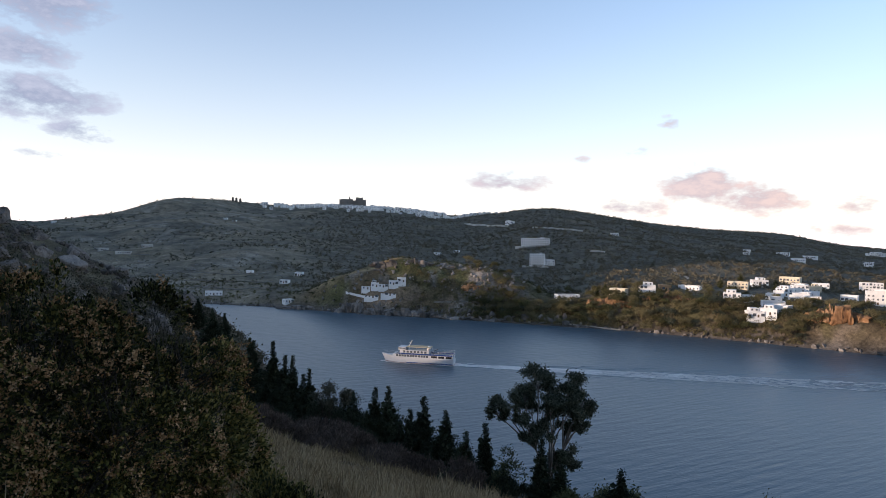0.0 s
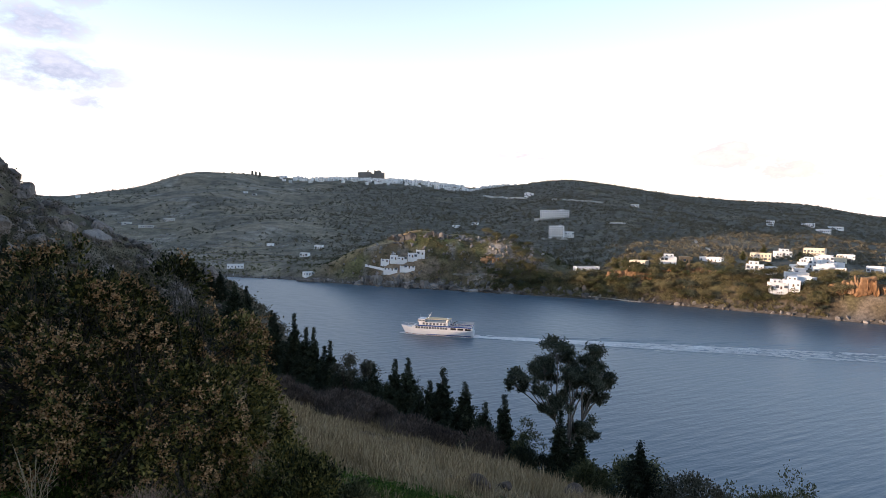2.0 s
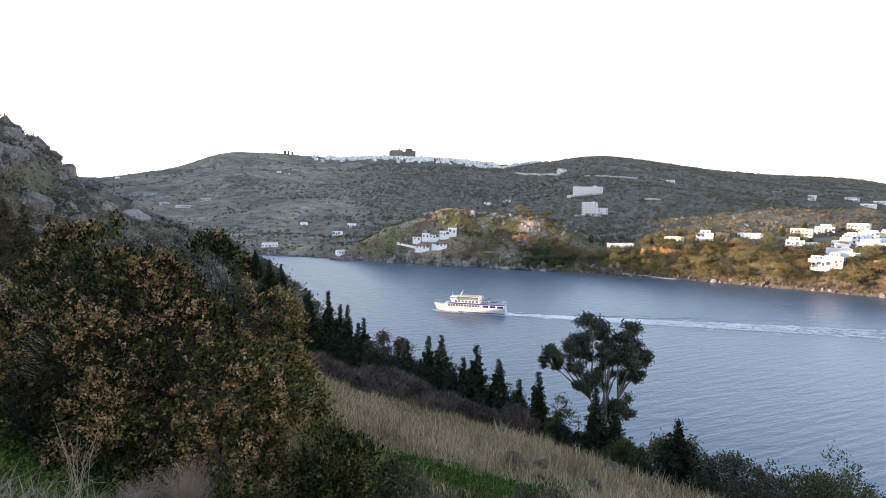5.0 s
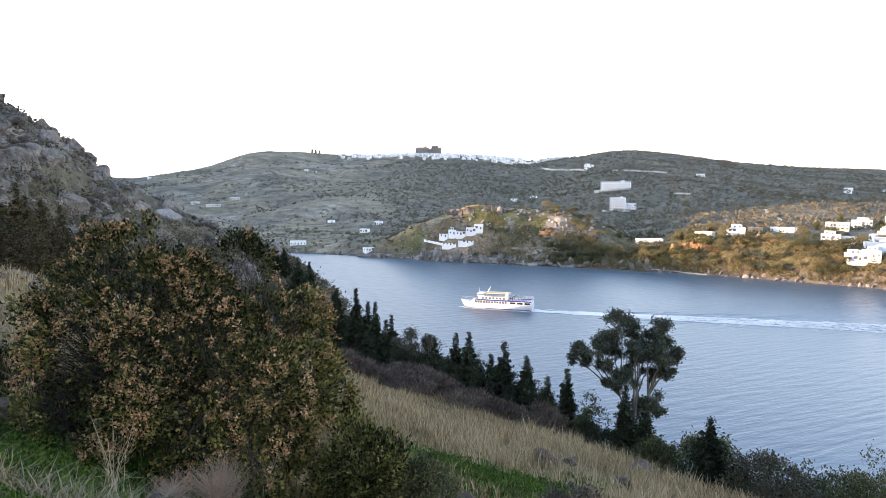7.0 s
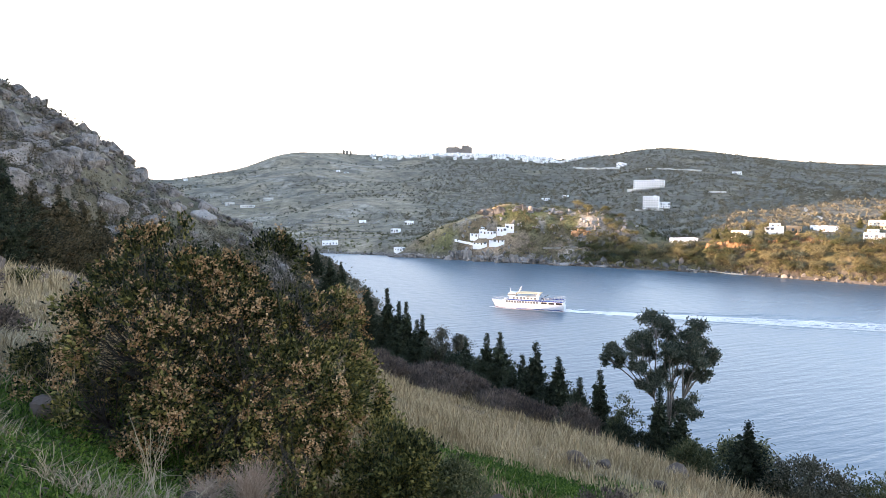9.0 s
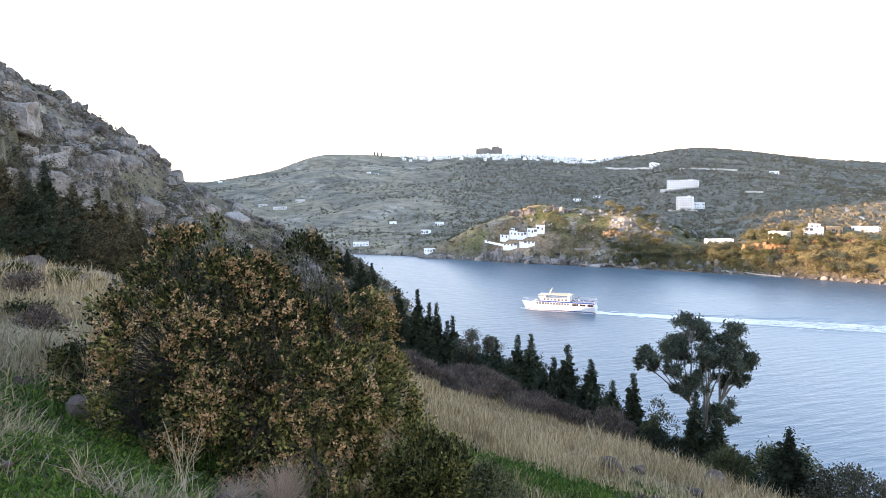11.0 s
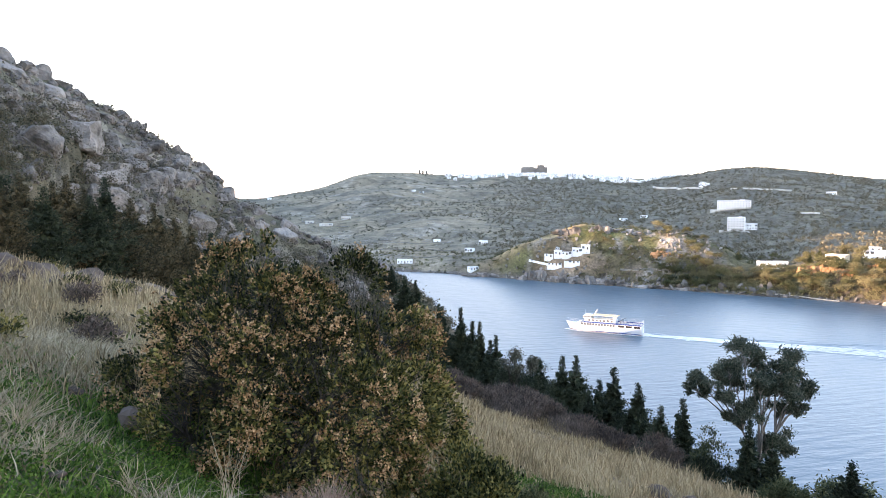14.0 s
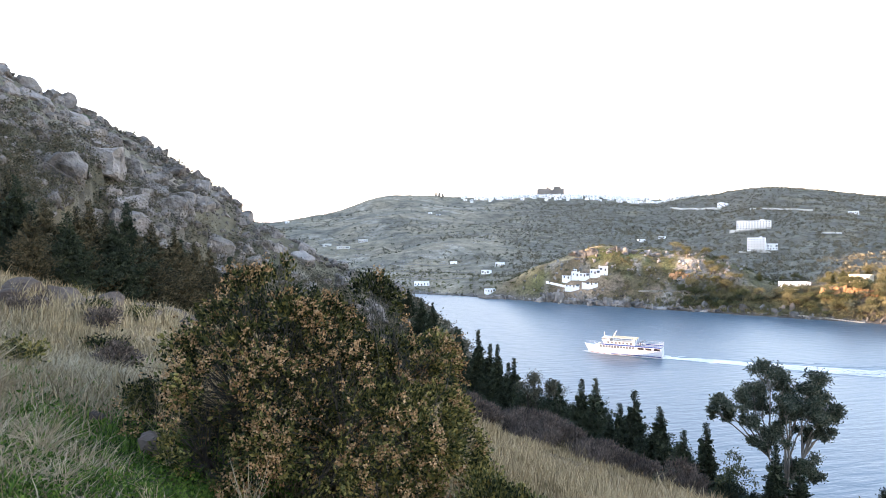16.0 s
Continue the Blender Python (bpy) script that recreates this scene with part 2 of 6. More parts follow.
def green_patch(x, y):
    """Where the near turf is fresh and green rather than dry."""
    r = np.hypot(x, y)
    near = np.exp(-((x + 4.2) / 3.0) ** 2 - ((y - 6.2) / 2.2) ** 2) + 0.9 * np.exp(-((x - 1.4) / 2.6) ** 2 - ((y - 12.5) / 2.2) ** 2)
    near = near + 0.55 * np.exp(-((x - 0.24 * y + 0.3) / 1.6) ** 2 - ((y - 16.5) / 3.0) ** 2) + 0.7 * np.exp(-((x - 6.0) / 1.6) ** 2 - ((y - 18.6) / 1.4) ** 2)
    return np.clip(1.3 * near + 1.2 * fbm(x, y, 7, 3, 61) + 0.5 * smooth(8, 3, r) - 0.12, 0, 1)


def soil_colour(x, y):
    r = np.hypot(x, y)
    c = np.zeros(x.shape + (3,)) + np.array((0.15, 0.10, 0.055))
    c = blend(c, (0.055, 0.056, 0.022), green_patch(x, y))
    c = blend(c, (0.10, 0.072, 0.05), smooth(0.08, 0.3, fbm(x, y, 2.5, 3, 71)))
    over = spur_height(x, y) - (67.9 - 0.30 * x - 0.285 * y)
    spur = smooth(-1, 4, over) * smooth(25, 40, r)
    c = blend(c, (0.095, 0.08, 0.052), spur)
    c = blend(c, (0.14, 0.118, 0.092), spur * smooth(-0.05, 0.25, fbm(x, y, 9, 4, 81)))
    c = blend(c, (0.04, 0.045, 0.025), spur * smooth(0.05, 0.3, fbm(x, y, 12, 4, 91)))
    # the far shore
    s = inland(x, y)
    u = x / np.maximum(y, 1)
    far = smooth(330, 360, y)
    hill = np.zeros(x.shape + (3,)) + np.array((0.108, 0.095, 0.07))
    open_land = smooth(0.02, -0.22, u + 0.35 * fbm(x, y, 260, 3, 101))
    # open land, its tones lifted to stand in for haze
    hill = blend(hill, (0.205, 0.165, 0.112), open_land * smooth(-0.25, 0.2, fbm(x, y, 60, 4, 111)))
    hill = blend(hill, (0.22, 0.19, 0.145), open_land * smooth(0.08, 0.3, fbm(x, y, 45, 4, 121)))
    hill = blend(hill, (0.16, 0.13, 0.085), 0.8 * smooth(0.12, 0.35, fbm(x, y, 120, 4, 131)))
    low = smooth(150, 80, s) * smooth(-0.12, -0.02, u)
    tan = np.zeros(x.shape + (3,)) + np.array((0.105, 0.08, 0.048))
    tan = blend(tan, (0.075, 0.068, 0.032), smooth(-0.1, 0.25, fbm(x, y, 28, 4, 141)))
    tan = blend(tan, (0.135, 0.105, 0.075), smooth(0.1, 0.3, fbm(x, y, 14, 3, 151)))
    hill = hill + (tan - hill) * low[..., None]
    # the headland: fresh grass, grey rock, and low-sun gold painted on its crown
    head = np.exp(-np.abs((x - 52) / 110) ** 4 - np.abs((y - 600) / 55) ** 4)
    hill = blend(hill, (0.085, 0.088, 0.036), head * smooth(-0.08, 0.12, fbm(x, y, 34, 4, 311)))
    hill = blend(hill, (0.20, 0.18, 0.155), head * smooth(0.08, 0.22, fbm(x, y, 16, 4, 321)))
    hill = blend(hill, (0.23, 0.165, 0.085), head * smooth(612, 622, y) * smooth(140, 100, x))
    hill = blend(hill, (0.24, 0.175, 0.12), np.exp(-((x - 14) / 24) ** 4 - ((y - 588) / 9) ** 4))
    hill = blend(hill, (0.10, 0.085, 0.07), smooth(14, 4, s + 12 * fbm(x, y, 20, 3, 161)))
    return c + (hill - c) * far[..., None]


ground_mat = bpy.data.materials.new("hillside")
ground_mat.use_nodes = True
gt = ground_mat.node_tree
gb = gt.nodes["Principled BSDF"]
gb.inputs["Roughness"].default_value = 0.95
gb.inputs["Specular IOR Level"].default_value = 0.15
soil = gt.nodes.new("ShaderNodeAttribute")
soil.attribute_name = "soil"
gpos = gt.nodes.new("ShaderNodeNewGeometry")
mixes = soil.outputs["Color"]
for g_scale, g_low, g_high in ((0.06, 0.62, 1.4), (0.5, 0.6, 1.45), (7.0, 0.5, 1.55)):
    gn = gt.nodes.new("ShaderNodeTexNoise")
    gn.inputs["Scale"].default_value, gn.inputs["Detail"].default_value = g_scale, 6.0
    gt.links.new(gpos.outputs["Position"], gn.inputs["Vector"])
    gm = gt.nodes.new("ShaderNodeMapRange")
    gm.inputs["From Min"].default_value, gm.inputs["From Max"].default_value = 0.3, 0.7
    gm.inputs["To Min"].default_value, gm.inputs["To Max"].default_value = g_low, g_high
    gt.links.new(gn.outputs["Fac"], gm.inputs["Value"])
    gv = gt.nodes.new("ShaderNodeVectorMath")
    gv.operation = "SCALE"
    gt.links.new(mixes, gv.inputs[0])
    gt.links.new(gm.outputs[0], gv.inputs["Scale"])
    mixes = gv.outputs[0]
gt.links.new(mixes, gb.inputs["Base Color"])
gbump = gt.nodes.new("ShaderNodeBump")
gbump.inputs["Strength"].default_value, gbump.inputs["Distance"].default_value = 0.6, 0.12
gt.links.new(gn.outputs["Fac"], gbump.inputs["Height"])
gt.links.new(gbump.outputs[0], gb.inputs["Normal"])

angles = np.radians(np.concatenate([np.arange(-180, -52, 3.0), np.arange(-52, 50, 0.13), np.arange(50, 179.5, 3.0), [180.0]]))
radii = np.concatenate([[0.0], np.geomspace(0.8, 250, 230), np.linspace(260, 420, 8), np.geomspace(425, 4400, 260)])
R, A = np.meshgrid(radii, angles, indexing="ij")
GX, GY = R * np.sin(A), R * np.cos(A)
GZ = ground_height(GX, GY)
idx = np.arange(GX.size).reshape(GX.shape)
quads = np.stack([idx[:-1, :-1], idx[1:, :-1], idx[1:, 1:], idx[:-1, 1:]], -1).reshape(-1, 4)
wet = (GZ.ravel()[quads] < -5.5).all(1)
ground = mesh_object("ground", np.stack([GX.ravel(), GY.ravel(), GZ.ravel()], 1).tolist(), quads[:, ::-1][~wet].tolist(), ground_mat)
tone = ground.data.attributes.new("soil", "FLOAT_COLOR", "POINT")
tone.data.foreach_set("color", np.concatenate([soil_colour(GX, GY).reshape(-1, 3), np.ones((GX.size, 1))], 1).ravel())
tagged(ground, "scrubby hillside ground with dry grass, rock and earth", "ground", kind="structure")

water_mat = bpy.data.materials.new("sea_water")
water_mat.use_nodes = True
wtree = water_mat.node_tree
wb = wtree.nodes["Principled BSDF"]
wb.inputs["Base Color"].default_value = (0.068, 0.106, 0.13, 1)
wb.inputs["Roughness"].default_value = 0.32
wb.inputs["Specular IOR Level"].default_value = 0.42
wb.inputs["IOR"].default_value = 1.33
wc = wtree.nodes.new("ShaderNodeNewGeometry")
last = None
# ripples: long crests, and a finer chop
for w_turn, w_scale, w_stretch, w_strength, w_dist in ((-22, 0.34, 0.22, 0.44, 1.0), (8, 0.9, 0.4, 0.12, 0.4), (-40, 0.04, 0.6, 0.03, 4.0)):
    wm = wtree.nodes.new("ShaderNodeMapping")
    wm.vector_type = "POINT"
    wm.inputs["Rotation"].default_value = (0, 0, radians(w_turn))
    wm2 = wtree.nodes.new("ShaderNodeMapping")
    wm2.inputs["Scale"].default_value = (w_stretch, 1.0, 1.0)
    wn = wtree.nodes.new("ShaderNodeTexNoise")
    wn.inputs["Scale"].default_value, wn.inputs["Detail"].default_value = w_scale, 3.0
    wbump = wtree.nodes.new("ShaderNodeBump")
    wbump.inputs["Strength"].default_value, wbump.inputs["Distance"].default_value = w_strength, w_dist
    wtree.links.new(wc.outputs["Position"], wm.inputs[0])
    wtree.links.new(wm.outputs[0], wm2.inputs[0])
    wtree.links.new(wm2.outputs[0], wn.inputs["Vector"])
    wtree.links.new(wn.outputs["Fac"], wbump.inputs["Height"])
    if last:
        wtree.links.new(last, wbump.inputs["Normal"])
    last = wbump.outputs[0]
wtree.links.new(last, wb.inputs["Normal"])
sea = mesh_object("water", [(-4500, -4500, 0), (4500, -4500, 0), (4500, 4500, 0), (-4500, 4500, 0)], [(0, 1, 2, 3)], water_mat)
tagged(sea, "calm blue bay water with fine ripples", "water", kind="structure")


# ---- builders ----
def quads_mesh(name, verts, faces, mat, shade=False):
    me = bpy.data.meshes.new(name)
    me.from_pydata(np.asarray(verts).tolist(), [], faces if isinstance(faces, list) else np.asarray(faces).tolist())
    me.materials.append(mat)
    if shade:
        me.polygons.foreach_set("use_smooth", [True] * len(me.polygons))
    me.update()
    return me


def part(name, me, parent, at=(0, 0, 0), turn=0.0, label=""):
    """A mesh as one part under a thing."""
    ob = new(name, me)
    ob.parent = parent
    ob.location = at
    ob.rotation_euler = (0, 0, turn)
    if label:
        ob["label"] = label
    return ob


def empty(name, at, turn=0.0):
    ob = new(name)
    ob.location, ob.rotation_euler = at, (0, 0, turn)
    ob.empty_display_size = 0.3
    return ob


def boxes(*items):
    """Verts and faces of boxes, each (x0, y0, z0, x1, y1, z1)."""
    verts, faces = [], []
    for x0, y0, z0, x1, y1, z1 in items:
        k = len(verts)
        verts += [(x0, y0, z0), (x1, y0, z0), (x1, y1, z0), (x0, y1, z0), (x0, y0, z1), (x1, y0, z1), (x1, y1, z1), (x0, y1, z1)]
        faces += [[k + i for i in f] for f in ((0, 3, 2, 1), (4, 5, 6, 7), (0, 1, 5, 4), (1, 2, 6, 5), (2, 3, 7, 6), (3, 0, 4, 7))]
    return verts, faces


def box_mesh(name, mat, *items, bevel=0.0):
    me = quads_mesh(name, *boxes(*items), mat)
    if bevel:
        bm = bmesh.new()
        bm.from_mesh(me)
        bmesh.ops.bevel(bm, geom=bm.edges[:], offset=bevel, segments=1, affect="EDGES")
        bm.to_mesh(me)
        bm.free()
    return me


def tubes(paths, sides=6):
    """Verts and faces of tapered tubes; each path is a list of (point, radius)."""
    verts, faces = [], []
    for path in paths:
        base = len(verts)
        for k, (p, r) in enumerate(path):
            q = path[min(k + 1, len(path) - 1)][0]
            o = path[max(k - 1, 0)][0]
            d = (Vector(q) - Vector(o)).normalized()
            side = d.orthogonal().normalized()
            up = d.cross(side)
            for s in range(sides):
                a = 2 * math.pi * s / sides
                verts.append(tuple(Vector(p) + r * (math.cos(a) * side + math.sin(a) * up)))
        for k in range(len(path) - 1):
            for s in range(sides):
                s2 = (s + 1) % sides
                faces.append([base + k * sides + s, base + k * sides + s2, base + (k + 1) * sides + s2, base + (k + 1) * sides + s])
        faces.append([base + (len(path) - 1) * sides + s for s in range(sides)])
    return verts, faces


def leaf_cards(points, size, rng, aspect=0.55, droop=None, spread=0.35):
    """Small folded leaves (two triangles each) at the points, turned every way. droop: a preferred direction per point."""
    points = np.asarray(points, float)
    n = len(points)
    d = rng.normal(size=(n, 3))
    if droop is not None:
        d = np.asarray(droop) + spread * d
    d /= np.linalg.norm(d, axis=1, keepdims=True)
    e = np.cross(d, rng.normal(size=(n, 3)))
    e /= np.linalg.norm(e, axis=1, keepdims=True) + 1e-9
    f = np.cross(d, e)
    s = (size * rng.uniform(0.6, 1.4, n))[:, None]
    v = np.stack([points, points + s * (0.5 * d + aspect * 0.5 * e + 0.12 * f), points + s * d, points + s * (0.5 * d - aspect * 0.5 * e + 0.12 * f)], 1)
    return v.reshape(-1, 3), np.arange(4 * n).reshape(-1, 4)


def grass_blades(x, y, height, width, rng, lean=0.35, sink=0.03):
    n = len(x)
    z = ground_height(x, y) - sink
    a = rng.uniform(0, 2 * np.pi, n)
    b = rng.uniform(0, 2 * np.pi, n)
    h = height * rng.uniform(0.55, 1.25, n)
    w = width * rng.uniform(0.6, 1.4, n)
    base = np.stack([x, y, z], 1)
    side = np.stack([np.cos(a), np.sin(a), 0 * a], 1) * w[:, None] / 2
    bend = np.stack([np.cos(b), np.sin(b), 0 * b], 1) * (h * lean * rng.uniform(0.2, 1.3, n))[:, None]
    up = np.stack([0 * h, 0 * h, h], 1)
    v = np.stack([base - side, base + side, base + 0.55 * up + 0.3 * bend + 0.8 * side, base + 0.55 * up + 0.3 * bend - 0.8 * side,
                  base + up * 0.95 + bend], 1)
    k = 5 * np.arange(n)[:, None]
    faces = (k + np.array([[0, 1, 2, 3]])).tolist() + (k + np.array([[3, 2, 4]])).tolist()
    return v.reshape(-1, 3), faces


def stuff(name, verts, faces, mat, label, category):
    return tagged(new(name, quads_mesh(name, verts, faces, mat)), label, category, kind="stuff")


# ---- colours of things ----
leaf_dark = material("leaf_dark_green", [(0.008, 0.009, 0.003), (0.028, 0.030, 0.009), (0.085, 0.080, 0.024), (0.24, 0.19, 0.058)], scale=1.6, rough=0.65, bump=0, by_island=0.5, thin=0.04)
berry_mat = material("dry_orange_brown_fruit", [(0.15, 0.075, 0.032), (0.30, 0.165, 0.075), (0.47, 0.29, 0.15)], scale=2.0, rough=0.75, bump=0, by_island=0.5)
bark_mat = material("grey_brown_bark", [(0.016, 0.012, 0.009), (0.038, 0.029, 0.021), (0.075, 0.056, 0.04)], scale=6.0, bump=0.6)
pale_bark = material("pale_smooth_bark", [(0.07, 0.058, 0.048), (0.135, 0.115, 0.095), (0.21, 0.18, 0.15)], scale=2.0, bump=0.3)
conifer_mat = material("conifer_needles", [(0.012, 0.016, 0.010), (0.027, 0.034, 0.019), (0.055, 0.062, 0.034)], scale=0.6, rough=0.75, bump=0, by_island=0.45)
brown_conifer = material("dusty_conifer_needles", [(0.024, 0.022, 0.013), (0.06, 0.05, 0.027), (0.12, 0.092, 0.052)], scale=0.5, rough=0.8, bump=0, by_island=0.6)
euc_mat = material("eucalyptus_leaf", [(0.022, 0.028, 0.019), (0.055, 0.064, 0.042), (0.12, 0.125, 0.085)], scale=0.8, rough=0.55, bump=0, by_island=0.45, thin=0.1)
olive_mat = material("olive_shrub_leaf", [(0.036, 0.042, 0.019), (0.078, 0.08, 0.035), (0.135, 0.128, 0.06)], scale=0.7, rough=0.7, bump=0, by_island=0.5)
grey_shrub = material("grey_shrub_leaf", [(0.05, 0.047, 0.03), (0.095, 0.086, 0.058), (0.15, 0.13, 0.092)], scale=0.8, rough=0.8, bump=0, by_island=0.35)
scrub_mat = material("bare_purple_brown_twigs", [(0.045, 0.032, 0.026), (0.10, 0.073, 0.058), (0.17, 0.125, 0.10)], scale=0.8, rough=0.9, bump=0, by_island=0.5)
straw_mat = material("dry_straw_grass", [(0.115, 0.08, 0.042), (0.27, 0.195, 0.108), (0.43, 0.325, 0.195)], scale=0.5, rough=0.8, bump=0, by_island=0.5, thin=0.1)
green_mat = material("fresh_green_grass", [(0.018, 0.036, 0.007), (0.05, 0.096, 0.015), (0.12, 0.18, 0.034)], scale=0.8, rough=0.7, bump=0, by_island=0.5, thin=0.2)
stalk_mat = material("pale_dry_stalk", [(0.16, 0.12, 0.07), (0.29, 0.225, 0.14), (0.40, 0.32, 0.21)], scale=3.0, rough=0.8, bump=0, by_island=0.4)
rock_mat = material("grey_weathered_rock", [(0.06, 0.05, 0.042), (0.14, 0.118, 0.101), (0.225, 0.192, 0.167), (0.31, 0.268, 0.235)], scale=1.1, rough=0.95, bump=0.9, bump_scale=2.0, by_object=0.18, spec=0.1)
small_rock = material("purple_grey_stone", [(0.05, 0.036, 0.029), (0.10, 0.073, 0.058), (0.17, 0.127, 0.10)], scale=5.0, rough=0.95, bump=0.5, bump_scale=18, by_object=0.3, spec=0.1)
red_rock = material("red_ochre_rock", [(0.12, 0.062, 0.034), (0.28, 0.155, 0.08), (0.42, 0.26, 0.15)], scale=0.3, rough=0.95, bump=0.7, bump_scale=0.8, spec=0.1)
shore_rock = material("grey_shore_rock", [(0.07, 0.062, 0.055), (0.17, 0.152, 0.135), (0.30, 0.272, 0.245)], scale=0.3, rough=0.95, bump=0.6, bump_scale=1.0, by_object=0.3, spec=0.1)
white_wall = material("whitewash", [(0.66, 0.65, 0.63), (0.76, 0.755, 0.74), (0.82, 0.81, 0.80)], scale=0.4, rough=0.85, bump=0.05)
cream_wall = material("cream_render", [(0.55, 0.47, 0.34), (0.66, 0.57, 0.42), (0.74, 0.66, 0.52)], scale=0.4, rough=0.85, bump=0.05)
ochre_wall = material("ochre_render", [(0.42, 0.24, 0.12), (0.52, 0.31, 0.16), (0.58, 0.37, 0.2)], scale=0.4, rough=0.85, bump=0.05)
dead_mat = material("dead_grey_brown_stems", [(0.17, 0.11, 0.08), (0.31, 0.215, 0.155), (0.45, 0.335, 0.25)], scale=3.0, rough=0.9, bump=0, by_island=0.4)
stone_wall_mat = material("fieldstone", [(0.12, 0.11, 0.09), (0.22, 0.2, 0.17), (0.33, 0.3, 0.26)], scale=1.0, rough=0.95, bump=0.5)
fort_mat = material("dark_fortress_stone", [(0.10, 0.09, 0.08), (0.16, 0.145, 0.13), (0.22, 0.2, 0.18)], scale=0.15, rough=0.95, bump=0.4)
pane_mat = material("dull_window_glass", [(0.07, 0.08, 0.09), (0.12, 0.13, 0.14)], scale=0.5, rough=0.2, bump=0, spec=0.5)
shutter_mat = material("painted_shutter", [(0.03, 0.06, 0.12), (0.05, 0.09, 0.16)], scale=1.0, rough=0.5, bump=0)
wood_door = material("brown_door", [(0.08, 0.05, 0.03), (0.14, 0.09, 0.05)], scale=2.0, rough=0.6, bump=0.1)
slab_mat = material("pale_concrete", [(0.42, 0.40, 0.37), (0.52, 0.50, 0.46), (0.6, 0.58, 0.54)], scale=0.5, rough=0.9, bump=0.1)
track_mat = material("pale_dirt_track", [(0.28, 0.25, 0.2), (0.38, 0.34, 0.28), (0.46, 0.42, 0.35)], scale=0.2, rough=0.95, bump=0.1)


# ---- trees and shrubs ----
def conifer(name, height, width, seed, mat, label, at, loose=0.0):
    """A narrow conifer: trunk, and a crown of up-swept sprays in uneven whorls with a thin leader."""
    rng = np.random.default_rng(seed)
    tree = empty(name, at)
    trunk = tubes([[((0, 0, -0.6), 0.02 * height + 0.04), ((0.03, 0, height * 0.5), 0.012 * height + 0.02), ((0, 0.02, height * 0.97), 0.012)]])
    part("trunk", quads_mesh("trunk", *trunk, bark_mat, True), tree)
    pts, dirs, core = [], [], []
    whorls = int(18 + height * 2.6)
    swell = rng.uniform(0.55, 0.72)
    for k in range(whorls):
        f = 0.03 + 0.96 * (k / whorls) ** 0.9
        body = min(1.0, ((1 - f) / swell) ** 1.5) * (0.72 + 0.28 * min(1.0, f / 0.15))
        reach = width * 0.46 * body * (0.55 + 0.65 * rng.random()) + 0.05
        for b in range(11 if f < 0.7 else 5):
            a = rng.uniform(0, 2 * np.pi)
            out = reach * rng.uniform(0.6, 1.15 + loose)
            m = max(4, int(6 + out * 9))
            q = np.linspace(0.15, 1, m)
            base = np.stack([np.cos(a) * out * q, np.sin(a) * out * q, f * height + out * (0.38 * q ** 1.7 - 0.14 * q)], 1)
            base += rng.normal(size=(m, 3)) * (0.04 + 0.03 * out)
            pts.append(base)
            dirs.append(np.tile([np.cos(a) * 0.85, np.sin(a) * 0.85, 0.4], (m, 1)))
        if f < 0.8:
            m = int(10 + reach * 26)
            a, q = rng.uniform(0, 2 * np.pi, m), reach * 0.62 * np.sqrt(rng.random(m))
            core.append(np.stack([np.cos(a) * q, np.sin(a) * q, f * height + rng.normal(size=m) * height / whorls], 1))
    pts, dirs = np.concatenate(pts), np.concatenate(dirs)
    pts, dirs = np.repeat(pts, 3, 0) + rng.normal(size=(3 * len(pts), 3)) * 0.05, np.repeat(dirs, 3, 0)
    v, f = leaf_cards(pts, (0.10 + 0.014 * height) * (0.5 + 0.6 * np.clip(1 - pts[:, 2] / height, 0, 1)), rng, aspect=0.45, droop=dirs, spread=0.5)
    core = np.concatenate(core)
    v2, f2 = leaf_cards(core, 0.16 + 0.03 * height, rng, aspect=0.8)
    part("crown", quads_mesh("crown", np.concatenate([v, v2]), np.concatenate([f, f2 + len(v)]), mat), tree)
    return tagged(tree, label, "tree")


def branching(start, way, length, radius, depth, rng, paths, tips, spread=0.55, lift=0.15, kids=3):
    mid = start + way * length * 0.5 + Vector(rng.normal(size=3)) * length * 0.06
    end = start + way * length + Vector(rng.normal(size=3)) * length * 0.08
    paths.append([(tuple(start), radius), (tuple(mid), radius * 0.82), (tuple(end), radius * 0.62)])
    if depth == 0:
        tips.append(end)
        return
    for k in range(kids):
        turn = Vector(rng.normal(size=3)) * spread
        w = (way + turn + Vector((0, 0, lift))).normalized()
        branching(end if k else mid.lerp(end, 0.9), w, length * rng.uniform(0.62, 0.85), radius * 0.6, depth - 1, rng, paths, tips, spread, lift, kids)


